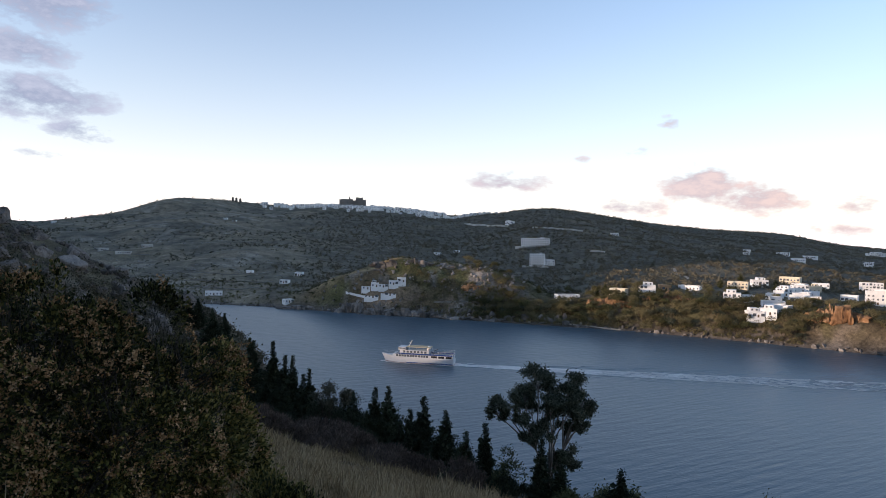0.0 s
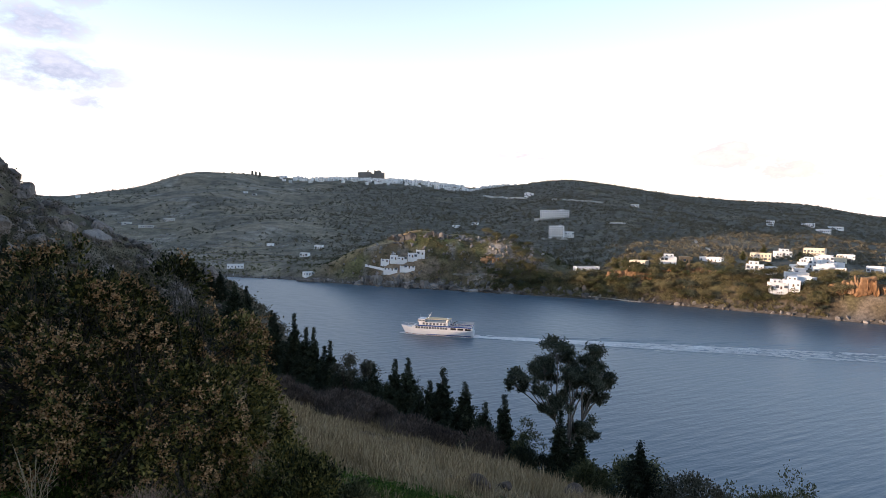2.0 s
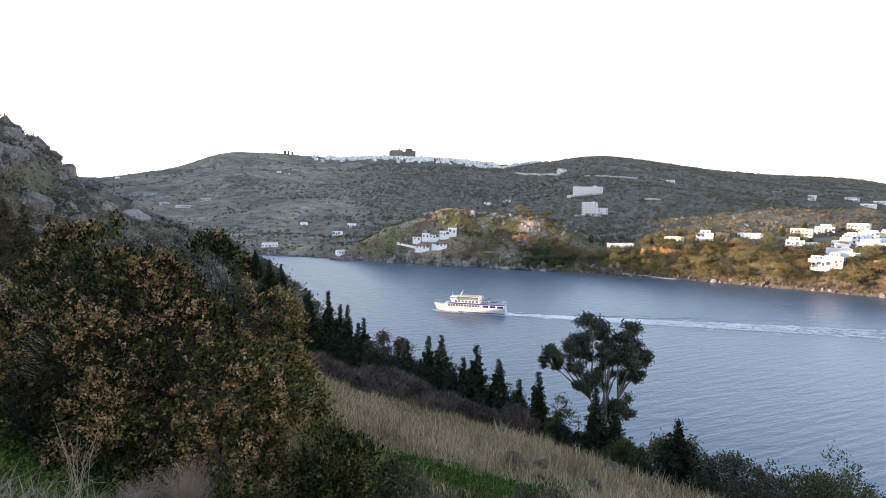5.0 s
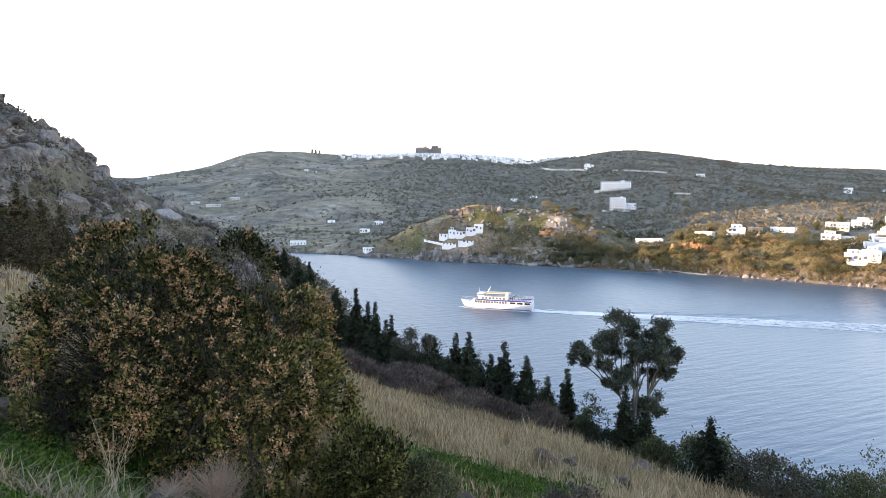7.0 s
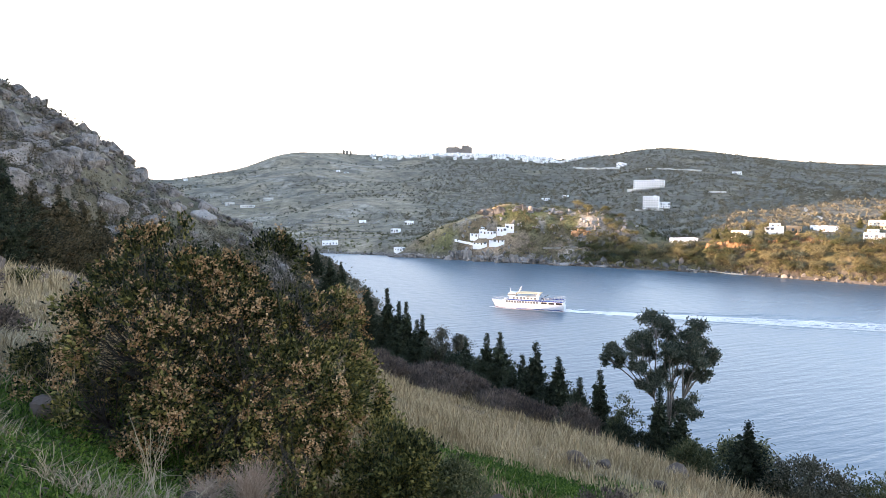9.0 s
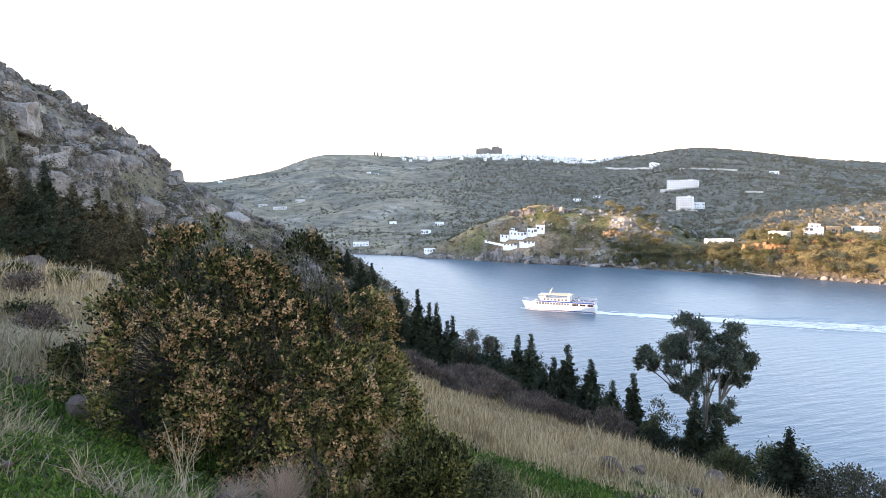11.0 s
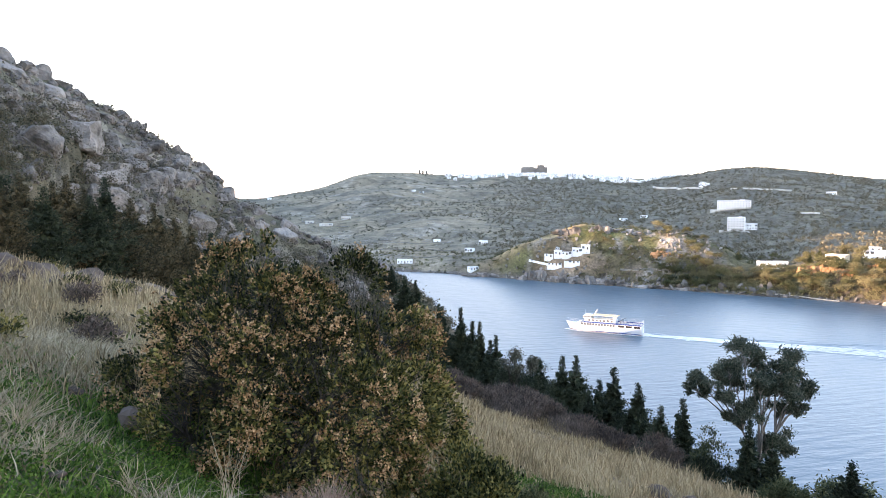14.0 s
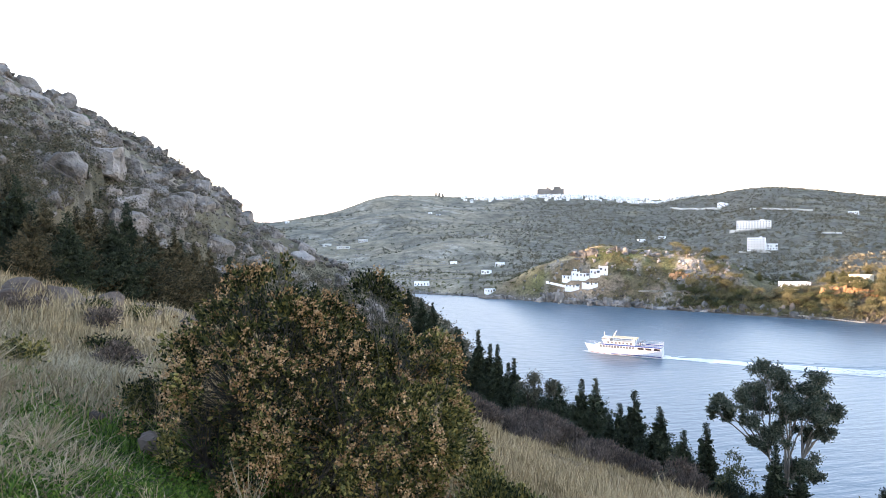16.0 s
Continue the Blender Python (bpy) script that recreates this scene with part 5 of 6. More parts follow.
# ---- the hilltop town and its fortress ----
town = random.Random(8)
kinds = [house(town.uniform(7, 13), town.uniform(7, 10), town.uniform(4.5, 8.0), 1100 + k, "small whitewashed cubic house in the hilltop town",
               at=(0, 0, 0), group="houses of the hilltop town", upper=2.6 if k % 3 == 0 else 0) for k in range(7)]
spots = []
tries = 0
while len(spots) < 230 and tries < 9000:
    tries += 1
    x = town.gauss(-30, 150) if town.random() < 0.75 else town.uniform(60, 390)
    if not -310 < x < 395:
        continue
    y = 1987 - abs(town.gauss(0, 42)) - (x * x) / 9000
    if x > 240:
        y = 1900 - town.random() * 25
    if abs(x + 44) < 42 and y > 1968:
        continue
    if all((x - a) ** 2 + (y - b) ** 2 > 55 for a, b in spots):
        spots.append((x, y))
for k, (x, y) in enumerate(spots):
    m = Matrix.LocRotScale((x, y, gz(x, y) + 0.5), Euler((0, 0, facing(x, y, town))), None)
    if k < len(kinds):
        kinds[k].matrix_basis = m
    else:
        copy_thing(kinds[k % len(kinds)], m)


def fortress(at):
    ob = empty("fortress", at)
    blocks = [("curtain_wall", (-38, -16, -12, 38, 16, 17)), ("keep", (-36, -10, 17, 0, 12, 22)), ("keep", (8, -12, 17, 30, 10, 26)), ("tower", (30, -17, -12, 40, -6, 21)),
              ("tower", (-41, -18, -12, -31, -7, 20)), ("bastion", (-8, -20, -12, 10, -14, 13))]
    for name, b in blocks:
        part(name, box_mesh(name, fort_mat, b, bevel=0.3), ob)
    tooth = box_mesh("merlon", fort_mat, (-1.1, -0.5, 0, 1.1, 0.5, 1.8))
    for k in range(17):
        part("merlon", tooth, ob, (-35 + 4.3 * k, -15.6, 17))
    for k in range(6):
        part("merlon", tooth, ob, (9.5 + 3.8 * k, -11.6, 26))
    slit = box_mesh("window", pane_mat, (-0.6, -0.1, 0, 0.6, 0.1, 1.8))
    for k in range(9):
        part("window", slit, ob, (-31 + 7.4 * k, -16, 10.5))
    part("bell_tower", box_mesh("bell_tower", fort_mat, (-13, -4, 22, -9, 0, 29), bevel=0.3), ob)
    return tagged(ob, "grey-brown stone fortress monastery above the white town", "fortress")


fortress((-44, 1988, gz(-44, 1988)))


def windmill(x, y):
    ob = empty("windmill", (x, y, gz(x, y)))
    body = tubes([[((0, 0, -3), 3.6), ((0, 0, 7.5), 3.1), ((0, 0, 9), 3.0)]], 14)
    part("tower", quads_mesh("tower", *body, fort_mat, True), ob)
    cap = tubes([[((0, 0, 9), 3.2), ((0, 0, 10.8), 1.8), ((0, 0, 11.8), 0.2)]], 14)
    part("cap", quads_mesh("cap", *cap, bark_mat, True), ob)
    part("door", DOOR, ob, (0, -3.5, 0))
    return tagged(ob, "round stone windmill tower without sails on the ridge", "windmill", "windmills on the ridge")


for x in (-387, -377, -366):
    windmill(x, 1905)


# ---- walls, tracks and terraces over the water ----
def draped(name, points, width, height, mat, label, category):
    """A wall or track that follows the ground along a line."""
    line = []
    for (ax, ay), (bx, by) in zip(points, points[1:]):
        n = max(2, int(math.hypot(bx - ax, by - ay) / 8))
        line += [(ax + (bx - ax) * k / n, ay + (by - ay) * k / n) for k in range(n)]
    line.append(points[-1])
    verts, faces = [], []
    for k, (x, y) in enumerate(line):
        o, q = line[max(k - 1, 0)], line[min(k + 1, len(line) - 1)]
        d = Vector((q[0] - o[0], q[1] - o[1])).normalized()
        nx, ny = -d.y * width / 2, d.x * width / 2
        z = gz(x, y)
        verts += [(x - nx, y - ny, z - 3), (x + nx, y + ny, z - 3), (x + nx, y + ny, z + height), (x - nx, y - ny, z + height)]
    for k in range(len(line) - 1):
        a, b = 4 * k, 4 * k + 4
        faces += [[a + i, a + (i + 1) % 4, b + (i + 1) % 4, b + i] for i in range(4)]
    faces += [[0, 3, 2, 1], [4 * len(line) - 4 + i for i in range(4)]]
    return tagged(new(name, quads_mesh(name, verts, faces, mat)), label, category)


for name, pts, w, h, mat, label in (
        ("track", [(387, 763), (362, 707), (346, 649)], 4, 0.25, track_mat, "pale dirt track down the wooded slope"),
        ("retaining_wall", [(252, 1623), (292, 1537), (327, 1450)], 5, 3.0, slab_mat, "pale road wall below the ridge"),
        ("retaining_wall", [(346, 1303), (382, 1254), (430, 1233)], 5, 2.4, slab_mat, "pale road wall on the wooded hill"),
        ("retaining_wall", [(335, 932), (356, 920)], 3, 2.0, slab_mat, "short pale wall on the wooded hill"),
        ("terrace_wall", [(-199, 736), (-143, 719), (-106, 726)], 1.0, 1.3, stone_wall_mat, "dry-stone terrace wall in the valley"),
        ("terrace_wall", [(-215, 790), (-150, 770), (-110, 778)], 1.0, 1.3, stone_wall_mat, "dry-stone terrace wall in the valley"),
        ("terrace_wall", [(-240, 850), (-180, 835), (-125, 842)], 1.0, 1.3, stone_wall_mat, "dry-stone terrace wall in the valley"),
        ("terrace_wall", [(-462, 1150), (-373, 1046), (-331, 1027)], 1.2, 1.6, stone_wall_mat, "dry-stone terrace wall on the hill"),
        ("terrace_wall", [(62, 574), (89, 566), (107, 557)], 0.9, 1.2, stone_wall_mat, "dry-stone terrace wall on the headland"),
        ("garden_wall", [(-18, 605), (-5, 597), (6, 590)], 0.8, 1.6, white_wall, "white garden wall below the villa"),
        ("track", [(150, 520), (183, 504), (205, 490)], 3.5, 0.25, track_mat, "pale shore track behind the rocks")):
    draped(name, pts, w, h, mat, label, name.replace("_", " "))

# the red outcrop above the houses, and ribs of rock along the bluff
crag_rng = random.Random(17)


def rock_wall(name, at, turn, width, height, depth, seed, mat, label, ribs=9):
    """A broken cliff: upright ribs of rock, each one leaning its own way."""
    ob = empty(name, at, turn)
    rng = random.Random(seed)
    for k in range(ribs):
        me = boulder_mesh("rib", seed * 10 + k, mat, cuts=3, rough=0.7, blocky=True)
        low = 1 - abs(2 * (k + 0.5) / ribs - 1) ** 2 * 0.5
        o = part("rib", me, ob, (-width / 2 + width * (k + 0.5) / ribs, rng.uniform(-0.3, 0.3) * depth, height * rng.uniform(0.2, 0.4) * low))
        o.rotation_euler = (rng.uniform(-0.15, 0.15), rng.uniform(-0.15, 0.15), rng.uniform(0, 3))
        o.scale = (width / ribs * rng.uniform(0.9, 1.7), depth * rng.uniform(0.4, 0.7), height * rng.uniform(0.4, 0.75) * low)
    return tagged(ob, label, "cliff")


rock_wall("outcrop", (333, 416, gz(333, 416) - 1), -0.65, 34, 14, 11, 21, red_rock, "red-ochre rock outcrop above the shore scrub", 18)
rock_wall("cliff", (205, 512, gz(205, 512) - 2), -0.42, 40, 9, 6, 22, red_rock, "ochre cliff band along the bluff", 20)
rock_wall("cliff", (250, 498, gz(250, 498) - 2), -0.48, 42, 10, 6, 23, red_rock, "ochre cliff band along the bluff", 20)
rock_wall("outcrop", (96, 580, gz(96, 580) - 4), -0.2, 14, 9, 7, 24, red_rock, "small ochre outcrop on the headland", 5)
shore_kinds = [boulder_mesh("shore_rock", 1300 + k, shore_rock, cuts=2, rough=0.45) for k in range(7)]


def shore_y(x):
    """Where the far shore runs at this easting."""
    ys = np.linspace(300, 760, 900)
    s = inland(np.full(900, float(x)), ys)
    return float(ys[np.argmax(s > 0)])


# grey ledges at the foot of the headland, and the rock face under its crown
for k, (lx, back, turn_, lw, lh) in enumerate([(-8, 6, 0.05, 34, 11), (14, 5, -0.1, 28, 9), (36, 4, -0.15, 34, 9), (58, 5, -0.2, 30, 8), (84, 4, -0.25, 36, 5), (112, 4, -0.3, 34, 4), (-60, 5, 0.0, 40, 5)]):
    ly = shore_y(lx) + back
    rock_wall("shore_ledge", (lx, ly, -0.6), turn_, lw, lh, 9, 30 + k, shore_rock, "grey weathered rock ledge at the water's edge", 9)
for k, (lx, ly, lw, lh) in enumerate([(22, 612, 34, 9), (48, 611, 30, 9), (74, 611, 26, 8)]):
    rock_wall("cliff", (lx, ly, gz(lx, ly) - 3), -0.05, lw, lh, 6, 40 + k, shore_rock, "grey rock face under the crown of the headland", 9)

for k in range(190):
    x = -150 + 560 * k / 189 + crag_rng.uniform(-2, 2)
    on_head = 0 < x < 170
    y = shore_y(x) + crag_rng.uniform(-1.5, 16 if on_head else 5)
    s = crag_rng.uniform(1.0, 4.6 if on_head else 2.2)
    ob = new("shore_rock", shore_kinds[k % 7])
    ob.location, ob.rotation_euler = (x, y, max(gz(x, y), 0) + 0.15 * s), (crag_rng.uniform(0, 6), crag_rng.uniform(0, 6), crag_rng.uniform(0, 6))
    ob.scale = (s * crag_rng.uniform(0.9, 1.8), s, s * crag_rng.uniform(0.35, 0.6))
    tagged(ob, "weathered grey-brown rock on the far shore", "rock", "rocks along the far shore")

for k in range(190):
    x, y = crag_rng.uniform(-40, 150), crag_rng.uniform(572, 618)
    s = crag_rng.uniform(0.6, 2.2)
    ob = new("headland_rock", shore_kinds[k % 7])
    ob.location, ob.rotation_euler = (x, y, gz(x, y) + 0.1 * s), (crag_rng.uniform(0, 6), crag_rng.uniform(0, 6), crag_rng.uniform(0, 6))
    ob.scale = (s * 1.4, s, s * 0.9)
    tagged(ob, "grey-brown rock on the scrubby headland", "rock", "rocks on the headland")

# ---- woods and scrub over the water ----
far_rng = np.random.default_rng(61)
autumn_mat = material("olive_gold_foliage", [(0.04, 0.04, 0.018), (0.085, 0.08, 0.036), (0.15, 0.132, 0.065)], scale=0.08, rough=0.8, bump=0, by_island=0.3)
gold_mat = material("gold_olive_foliage", [(0.075, 0.066, 0.032), (0.14, 0.122, 0.062), (0.21, 0.182, 0.10)], scale=0.1, rough=0.8, bump=0, by_island=0.3)
# the maquis base colour is raised to stand in for distance haze
maquis_mat = material("haze_paled_maquis", [(0.088, 0.08, 0.056), (0.118, 0.105, 0.074), (0.15, 0.132, 0.093)], scale=0.03, rough=0.85, bump=0, by_island=0.25)
pale_rock = material("pale_field_rock", [(0.16, 0.15, 0.13), (0.26, 0.24, 0.21), (0.36, 0.33, 0.29)], scale=0.2, rough=0.95, bump=0)


def clumps(x, y, size, per, card, rng, squat=0.7):
    z = ground_height(x, y)
    c = np.stack([x, y, z + size * 0.42], 1)
    p = np.repeat(c, per, 0)
    d = rng.normal(size=p.shape)
    d /= np.linalg.norm(d, axis=1, keepdims=True)
    d *= rng.uniform(0.35, 1, (len(p), 1)) ** 0.5
    p = p + d * np.repeat(size, per)[:, None] * 0.55 * np.array([1, 1, squat])
    return leaf_cards(p, card * np.repeat(size, per), rng, 0.8)


def polar(n, y0, y1, u0, u1):
    y = far_rng.uniform(y0, y1, n)
    return far_rng.uniform(u0, u1, n) * y, y


# trees along the bluff and the shore
tree_kinds = [leafy_tree("shore_tree", (0, 0, 0), 5.5 + 0.6 * k, 5.0 + 0.5 * k, 1400 + k, (autumn_mat, olive_mat, autumn_mat, gold_mat, euc_mat, gold_mat)[k], bark_mat,
                         "rounded olive-gold tree on the bluff above the shore", clumps=0.55, leaf_size=0.75, depth=2, stem=0.2, clump_size=0.85, one_stem=True) for k in range(6)]
n_tree = 0
tree_pick = random.Random(91)
while n_tree < 290:
    x = tree_pick.uniform(95, 440)
    y = shore_y(x) + (tree_pick.uniform(4, 30) if n_tree % 3 else tree_pick.uniform(25, 120))
    if any(abs(x - q[0]) < q[2] * 0.5 + 2 and -12 < y - q[1] < 7 for q in HARBOUR + UPLAND[:2]):
        continue
    if 312 < x < 350 and y < 412:
        continue
    s = tree_pick.uniform(0.8, 1.6)
    m = Matrix.LocRotScale((x, y, gz(x, y)), Euler((0, 0, tree_pick.uniform(0, 6))), Vector((s, s, s * 0.9)))
    if n_tree < 6:
        tree_kinds[n_tree].matrix_basis = m
        tagged(tree_kinds[n_tree], group="trees along the bluff")
    else:
        o = copy_thing(tree_kinds[n_tree % 6], m)
        o.scale = (s, s, s * 0.9)
    n_tree += 1
for k, (x, y, th) in enumerate([(212, 545, 12), (206, 548, 10), (330, 560, 10), (400, 640, 11), (420, 610, 9), (375, 545, 9), (160, 575, 8), (236, 560, 9)]):
    conifer("pine_tree", th, th * 0.55, 1450 + k, olive_mat, "tall loose pine among the houses above the bay", (x, y, gz(x, y)), loose=0.5)

x_, y_ = polar(17000, 420, 950, -0.42, 0.9)
s_ = inland(x_, y_)
k_ = (s_ > 6) & (fbm(x_, y_, 50, 3, 211) > far_rng.uniform(-0.35, 0.25, len(x_))) & (s_ < 120)
stuff("shore_scrub", *clumps(x_[k_], y_[k_], far_rng.uniform(1.0, 3.0, k_.sum()), 16, 0.42, far_rng), autumn_mat, "olive and gold scrub over the bluff and headland", "scrub")
x_ = far_rng.uniform(40, 450, 3200)
y_ = np.array([shore_y(q) for q in np.linspace(40, 450, 206)])[np.clip(((x_ - 40) / 2).astype(int), 0, 205)] + far_rng.uniform(2, 46, 3200)
k_ = (inland(x_, y_) > 2) & ((x_ > 105) | (far_rng.random(3200) < 0.3)) & ~((x_ > 308) & (x_ < 352) & (y_ < 420))
stuff("shore_bushes", *clumps(x_[k_], y_[k_], far_rng.uniform(1.6, 4.6, k_.sum()), 60, 0.20, far_rng, 0.8), gold_mat, "olive-gold bushes along the far shore", "bushes")
x_, y_ = polar(30000, 560, 2050, -0.5, 0.95)
u_ = x_ / y_
dense_ = smooth(-0.18, 0.06, u_ + 0.3 * fbm(x_, y_, 260, 3, 101))
k_ = (inland(x_, y_) > 100) & ~((y_ > 1880) & (x_ > -320) & (x_ < 260)) & (fbm(x_, y_, 90, 3, 221) + 0.55 * dense_ > far_rng.uniform(-0.15, 0.45, len(x_)))
stuff("maquis", *clumps(x_[k_], y_[k_], far_rng.uniform(2.0, 5.0, k_.sum()), 9, 0.5, far_rng, 0.4), maquis_mat, "dark evergreen maquis over the far hillside", "scrub")
x_, y_ = polar(5200, 650, 1500, -0.5, 0.05)
k_ = (inland(x_, y_) > 30) & (fbm(x_, y_, 45, 4, 121) > 0.06)
x_, y_ = x_[k_], y_[k_]
z_ = ground_height(x_, y_)
pv, pf = [], []
for k in range(len(x_)):
    s = far_rng.uniform(0.6, 2.4)
    pv.append(bv * s * np.array([1.2, 1, 0.7]) + np.array([x_[k], y_[k], z_[k]]))
    pf.append(bf + len(bv) * k)
stuff("field_rocks", np.concatenate(pv), np.concatenate(pf), pale_rock, "pale rocks strewn over the far terraces", "rocks")

# ---- the ferry and its wake ----
hull_white = material("white_ship_paint", [(0.48, 0.49, 0.50), (0.60, 0.61, 0.62)], scale=0.3, rough=0.4, bump=0, spec=0.5)
hull_blue = material("blue_ship_paint", [(0.02, 0.05, 0.16), (0.03, 0.07, 0.22)], scale=0.3, rough=0.4, bump=0)
hull_red = material("red_boot_paint", [(0.16, 0.05, 0.04), (0.2, 0.07, 0.05)], scale=0.3, rough=0.5, bump=0)
awning_mat = material("sandy_awning", [(0.52, 0.40, 0.24), (0.6, 0.47, 0.3)], scale=0.5, rough=0.8, bump=0)
deck_mat = material("grey_deck", [(0.2, 0.22, 0.24), (0.27, 0.29, 0.31)], scale=0.6, rough=0.8, bump=0.05)
dark_mat = material("black_fitting_and_shade", [(0.015, 0.015, 0.018), (0.03, 0.03, 0.035)], scale=1.0, rough=0.5, bump=0)


def ferry(at, turn):
    """A small white passenger ferry; its bow points along +x."""
    ob = empty("ferry", at, turn)
    half = 20.5

    def loft(z_rows, mat, name):
        verts, faces, n = [], [], 25
        for side in (1, -1):
            for k in range(n):
                f = k / (n - 1)
                for z_off, b_off, rake in z_rows:
                    x = -half + 2 * half * f
                    beam = 4.3 * (1 - max(0, (f - 0.55) / 0.45) ** 2.2) * (0.86 + 0.14 * min(1, f / 0.1))
                    sheer = 1.7 * max(0, (f - 0.62) / 0.38) ** 1.6
                    verts.append((x + rake * max(0, (f - 0.8) / 0.2), side * (beam * b_off + 0.03), z_off * (1 + sheer / 3.4) if z_off > 0 else z_off))
        m = len(z_rows)
        for s in range(2):
            for k in range(n - 1):
                for j in range(m - 1):
                    a = s * n * m + k * m + j
                    q = [a, a + m, a + m + 1, a + 1]
                    faces.append(q[::-1] if s == 0 else q)
        for j in range(m - 1):
            faces.append([j, j + 1, n * m + j + 1, n * m + j])
            e = (n - 1) * m + j
            faces.append([e, n * m + e, n * m + e + 1, e + 1])
        top0 = [k * m + m - 1 for k in range(n)]
        faces.append(top0 + [n * m + t for t in reversed(top0)])
        return part(name, quads_mesh(name, verts, faces, mat), ob)

    loft([(-1.2, 0.7, -2.5), (0.25, 0.9, -1.4)], hull_red, "boot_top")
    loft([(0.25, 0.905, -1.4), (1.6, 0.97, -0.4), (3.1, 1.0, 0.8)], hull_white, "hull")
    for side in (1, -1):
        part("stripe", box_mesh("stripe", hull_blue, (-20.0, side * 4.30 - 0.04, 0.5, 6.0, side * 4.30 + 0.04, 0.85)), ob)
    part("main_house", box_mesh("main_house", hull_white, (-20.2, -4.0, 3.0, 12.5, 4.0, 5.0), bevel=0.15), ob)
    part("front_house", box_mesh("front_house", hull_white, (12.3, -3.2, 3.6, 14.2, 3.2, 5.0), bevel=0.2), ob)
    pane = box_mesh("window", pane_mat, (-0.6, -0.06, -0.15, 0.6, 0.06, 1.0), bevel=0.03)
    # openings are black slabs on the wall that stand in for shade inside
    slot = box_mesh("opening", dark_mat, (-1.6, -0.06, -0.2, 1.6, 0.06, 0.9))
    for side in (-1, 1):
        for k in range(12):
            part("window", pane, ob, (11.4 - 1.55 * k, side * 4.02, 3.85))
        for x in (-9.6, -13.6, -17.8):
            part("opening", slot, ob, (x, side * 4.02, 3.9))
        part("deck_band", box_mesh("deck_band", hull_blue, (-19.8, side * 4.06 - 0.05, 5.02, 10.5, side * 4.06 + 0.05, 5.75)), ob)
    part("upper_deck", box_mesh("upper_deck", deck_mat, (-20.2, -4.05, 5.0, 12.5, 4.05, 5.12)), ob)
    part("upper_house", box_mesh("upper_house", hull_white, (-6.5, -3.0, 5.12, 10.2, 3.0, 7.2), bevel=0.15), ob)
    for side in (-1, 1):
        for k in range(7):
            part("window", pane, ob, (7.6 - 2.0 * k, side * 3.02, 5.95))
    bridge = part("bridge", box_mesh("bridge", hull_white, (6.6, -3.4, 7.2, 11.0, 3.4, 8.9), bevel=0.2), ob)
    part("bridge_window", box_mesh("bridge_window", pane_mat, (6.9, -3.44, 7.9, 11.04, 3.44, 8.55)), bridge)
    part("awning", box_mesh("awning", awning_mat, (-7.5, -3.5, 9.0, 6.4, 3.5, 9.15)), ob, label="sandy yellow awning over the top deck")
    for x in (-7.2, -3.5, 0.5, 4.5):
        for side in (-1, 1):
            part("awning_post", quads_mesh("awning_post", *tubes([[((x, side * 3.4, 7.2), 0.06), ((x, side * 3.4, 9.0), 0.06)]], 6), hull_white), ob)
    part("funnel", quads_mesh("funnel", *tubes([[((-5.5, 0, 7.0), 1.0), ((-6.2, 0, 9.4), 0.8)]], 10), hull_white), ob)
    part("mast", quads_mesh("mast", *tubes([[((5.6, 0, 8.8), 0.28), ((3.8, 0, 12.4), 0.12)], [((5.9, -1.6, 10.8), 0.07), ((3.6, 1.6, 10.9), 0.07)]], 6), hull_white), ob)
    part("mast", quads_mesh("mast", *tubes([[((10.2, 0, 8.8), 0.12), ((10.4, 0, 11.6), 0.06)]], 6), hull_white), ob)
    part("crane", quads_mesh("crane", *tubes([[((-9.0, 2.0, 5.1), 0.22), ((-9.2, 2.0, 7.4), 0.2)], [((-9.2, 2.0, 7.3), 0.18), ((-12.0, 2.0, 8.8), 0.1)]], 6), dark_mat), ob)
    raft = quads_mesh("life_raft", *tubes([[((-0.7, 0, 0), 0.45), ((0.7, 0, 0), 0.45)]], 10), hull_white)
    for x in (-8.4, -10.4):
        part("life_raft", raft, ob, (x, -3.2, 5.7))
    rails = [[((x, s * 4.0, 5.1), 0.04), ((x, s * 4.0, 7.2), 0.04)] for s in (-1, 1) for x in np.linspace(-20, -8, 7)]
    rails += [[((-20, s * 4.0, z), 0.035), ((-8, s * 4.0, z), 0.035)] for s in (-1, 1) for z in (5.8, 6.5, 7.2)]
    rails += [[((-20, -4.0, z), 0.035), ((-20, 4.0, z), 0.035)] for z in (5.8, 6.5, 7.2)]
    part("stern_rail", quads_mesh("stern_rail", *tubes(rails, 4), hull_white), ob)
    bow = [[((x, s * b, 4.2 + dz), 0.04), ((x, s * b, 5.4 + dz), 0.04)] for s in (-1, 1) for x, b, dz in ((14.5, 3.0, 0.0), (16.5, 2.3, 0.3), (18.5, 1.3, 0.6))]
    bow += [[((12.5, s * 3.5, 5.0), 0.04), ((16.5, s * 2.3, 5.7), 0.04), ((20.6, 0.0, 6.2), 0.04)] for s in (-1, 1)]
    part("bow_rail", quads_mesh("bow_rail", *tubes(bow, 4), hull_white), ob)
    part("name_mark", box_mesh("name_mark", hull_blue, (-8.2, -4.06, 3.35, -5.6, -4.0, 3.6)), ob)
    return tagged(ob, "white passenger ferry with blue trim under way in the bay", "ferry")


SHIP = (30.6, 355.3)
ship_turn = math.atan2(361.1 - 349.5, 11.1 - 50.1)
ferry((SHIP[0], SHIP[1], 0.0), ship_turn)

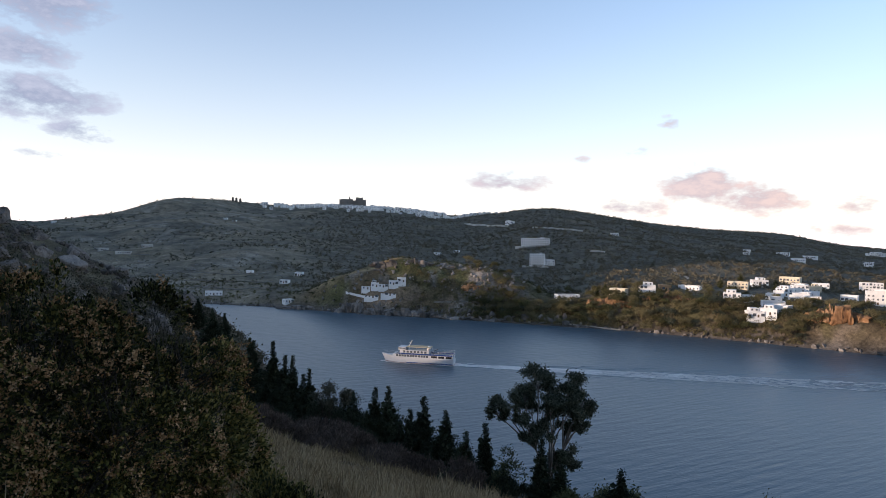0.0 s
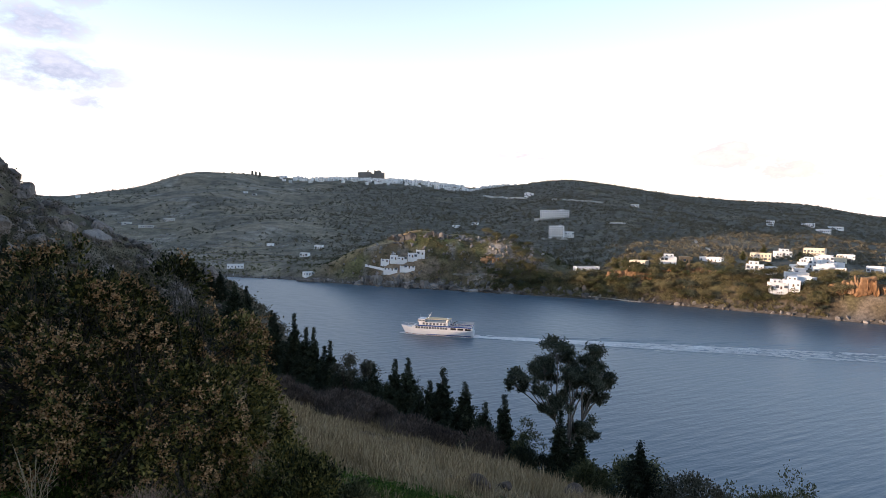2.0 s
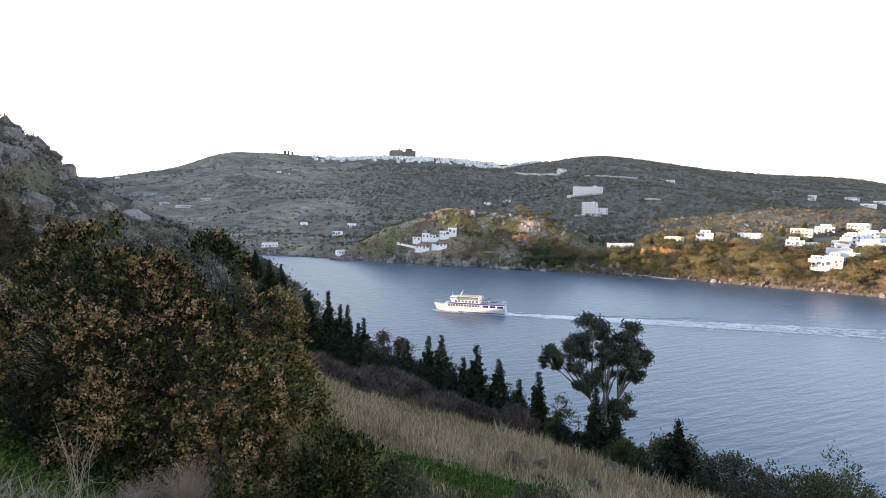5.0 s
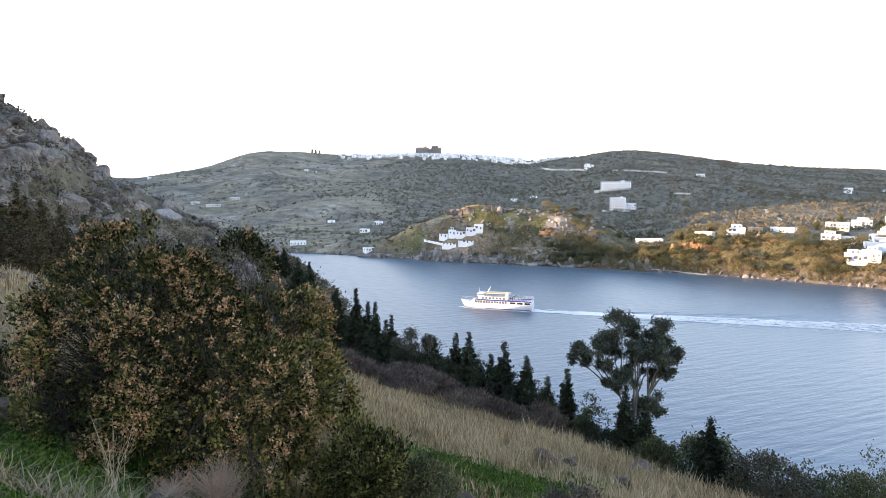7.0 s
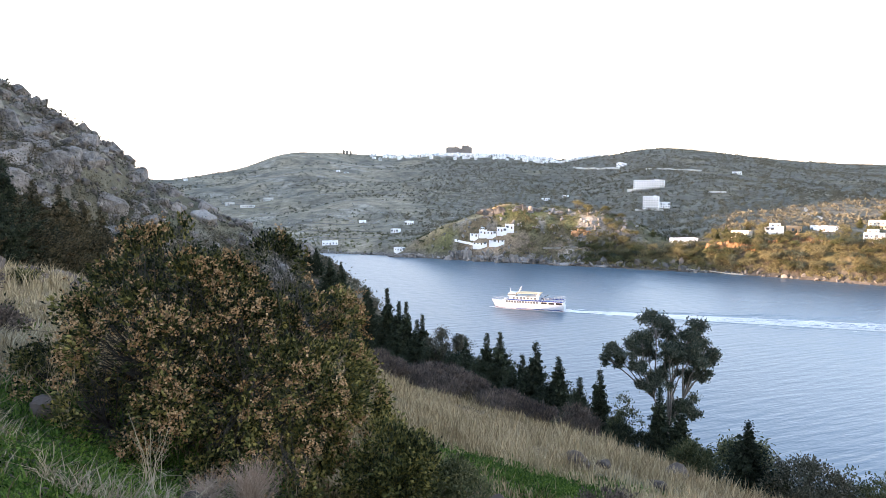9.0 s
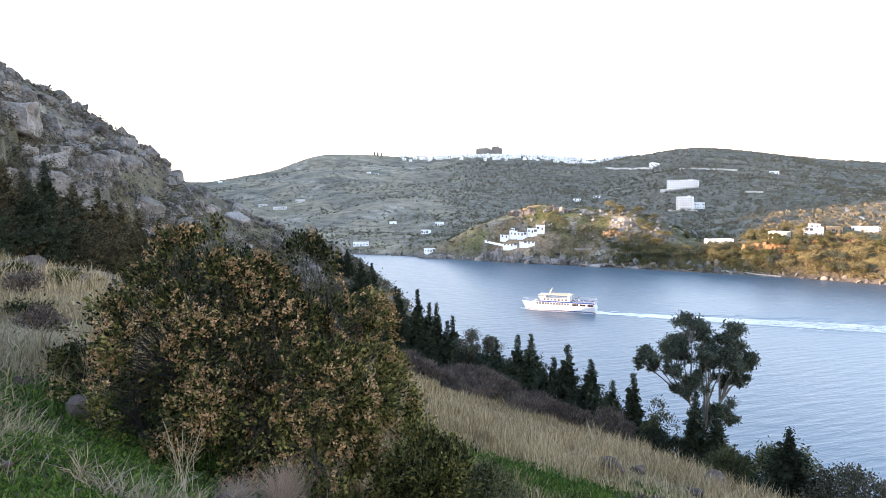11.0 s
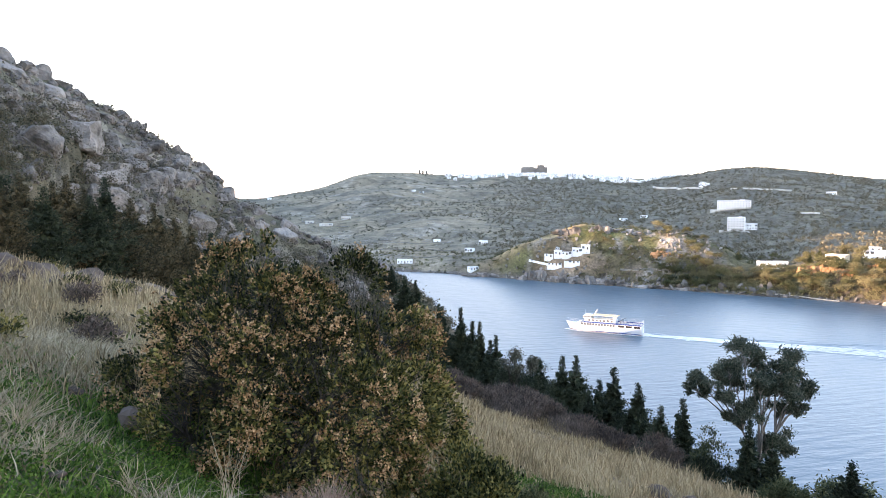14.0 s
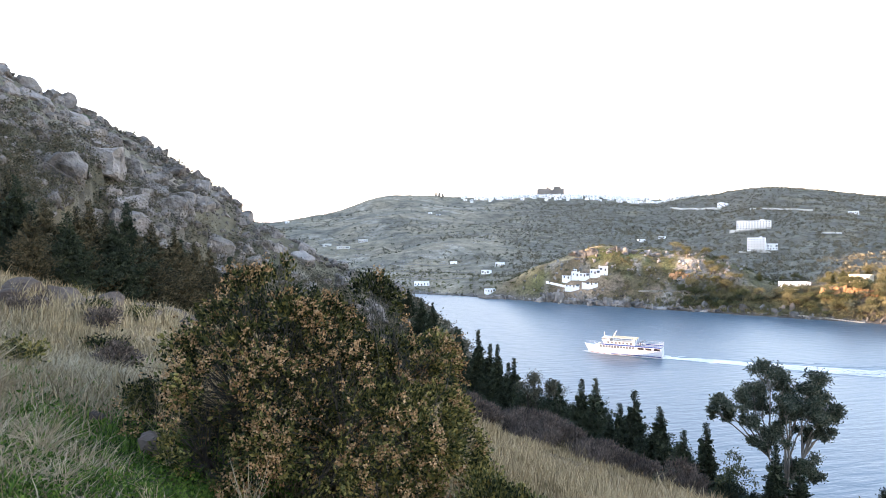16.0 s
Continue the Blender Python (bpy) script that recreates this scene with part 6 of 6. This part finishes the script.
foam_mat = material("sea_foam", [(0.48, 0.45, 0.42), (0.64, 0.6, 0.56), (0.8, 0.75, 0.7)], scale=0.4, rough=0.7, bump=0, by_island=0.4)
foam_rng = np.random.default_rng(15)
aft = np.array([math.cos(ship_turn + math.pi), math.sin(ship_turn + math.pi)])
abeam = np.array([-aft[1], aft[0]])
stern = np.array(SHIP) + aft * 20.0
n_f = 11000
run = foam_rng.uniform(0, 1, n_f) ** 1.35 * 240
half_w = 2.6 + 0.035 * run
across_ = foam_rng.normal(size=n_f) * 0.55 * half_w
edge_ = foam_rng.random(n_f) < 0.5
across_ = np.where(edge_, np.sign(across_) * half_w * foam_rng.uniform(0.75, 1.1, n_f), across_)
across_ += run ** 1.6 * 0.0012
keep = foam_rng.random(n_f) < np.exp(-run / 130)
run, across_ = run[keep], across_[keep]
# bow wave and foam along the hull
n_b = 420
b_run = -foam_rng.uniform(0, 40, n_b)
b_acr = (foam_rng.choice([-1, 1], n_b)) * (4.2 * (1 - np.clip((-b_run - 24) / 16, 0, 1) ** 2) + foam_rng.uniform(0.0, 0.9, n_b))
run, across_ = np.concatenate([run, b_run]), np.concatenate([across_, b_acr])
fv, ff = [], []
for k in range(len(run)):
    c = stern + aft * run[k] + abeam * across_[k]
    lon, wid = foam_rng.uniform(0.8, 3.4), foam_rng.uniform(0.25, 0.8)
    z = foam_rng.uniform(0.05, 0.12)
    m = len(fv)
    for j in range(6):
        a = 2 * math.pi * j / 6
        q = c + aft * math.cos(a) * lon * foam_rng.uniform(0.6, 1.2) + abeam * math.sin(a) * wid * foam_rng.uniform(0.6, 1.2)
        fv.append((q[0], q[1], z))
    ff.append([m + j for j in range(6)])
stuff("wake_foam", fv, ff, foam_mat, "white foam of the ferry's wake on the water", "foam")
# long low wake waves
wv, wf = [], []
for off0, spread_, lo_, hi_ in ((3.2, 0.085, 4, 250), (5.2, 0.10, 30, 260), (-3.2, -0.06, 4, 240), (7.5, 0.115, 70, 260), (-5.0, -0.085, 40, 250)):
    steps = np.arange(lo_, hi_, 2.0)
    for k, s in enumerate(steps):
        o = off0 + spread_ * s + (s ** 1.6) * 0.0012 + 0.5 * math.sin(s * 0.21 + off0) + 0.3 * math.sin(s * 0.53)
        h = (0.34 if off0 > 0 else 0.22) * math.exp(-s / 260) * (0.6 + 0.4 * math.sin(s * 0.17 + 2 * off0))
        for d, z in ((-1.5, -0.02), (-0.5, h * 0.8), (0.1, h), (0.7, h * 0.55), (1.4, -0.02)):
            q = stern + aft * s + abeam * (o + d)
            wv.append((q[0], q[1], z))
        if k:
            m = len(wv) - 10
            wf += [[m + j, m + j + 5, m + j + 6, m + j + 1] for j in range(4)]
stuff("wake_waves", wv, wf, water_mat, "long low waves spreading from the ferry", "waves")
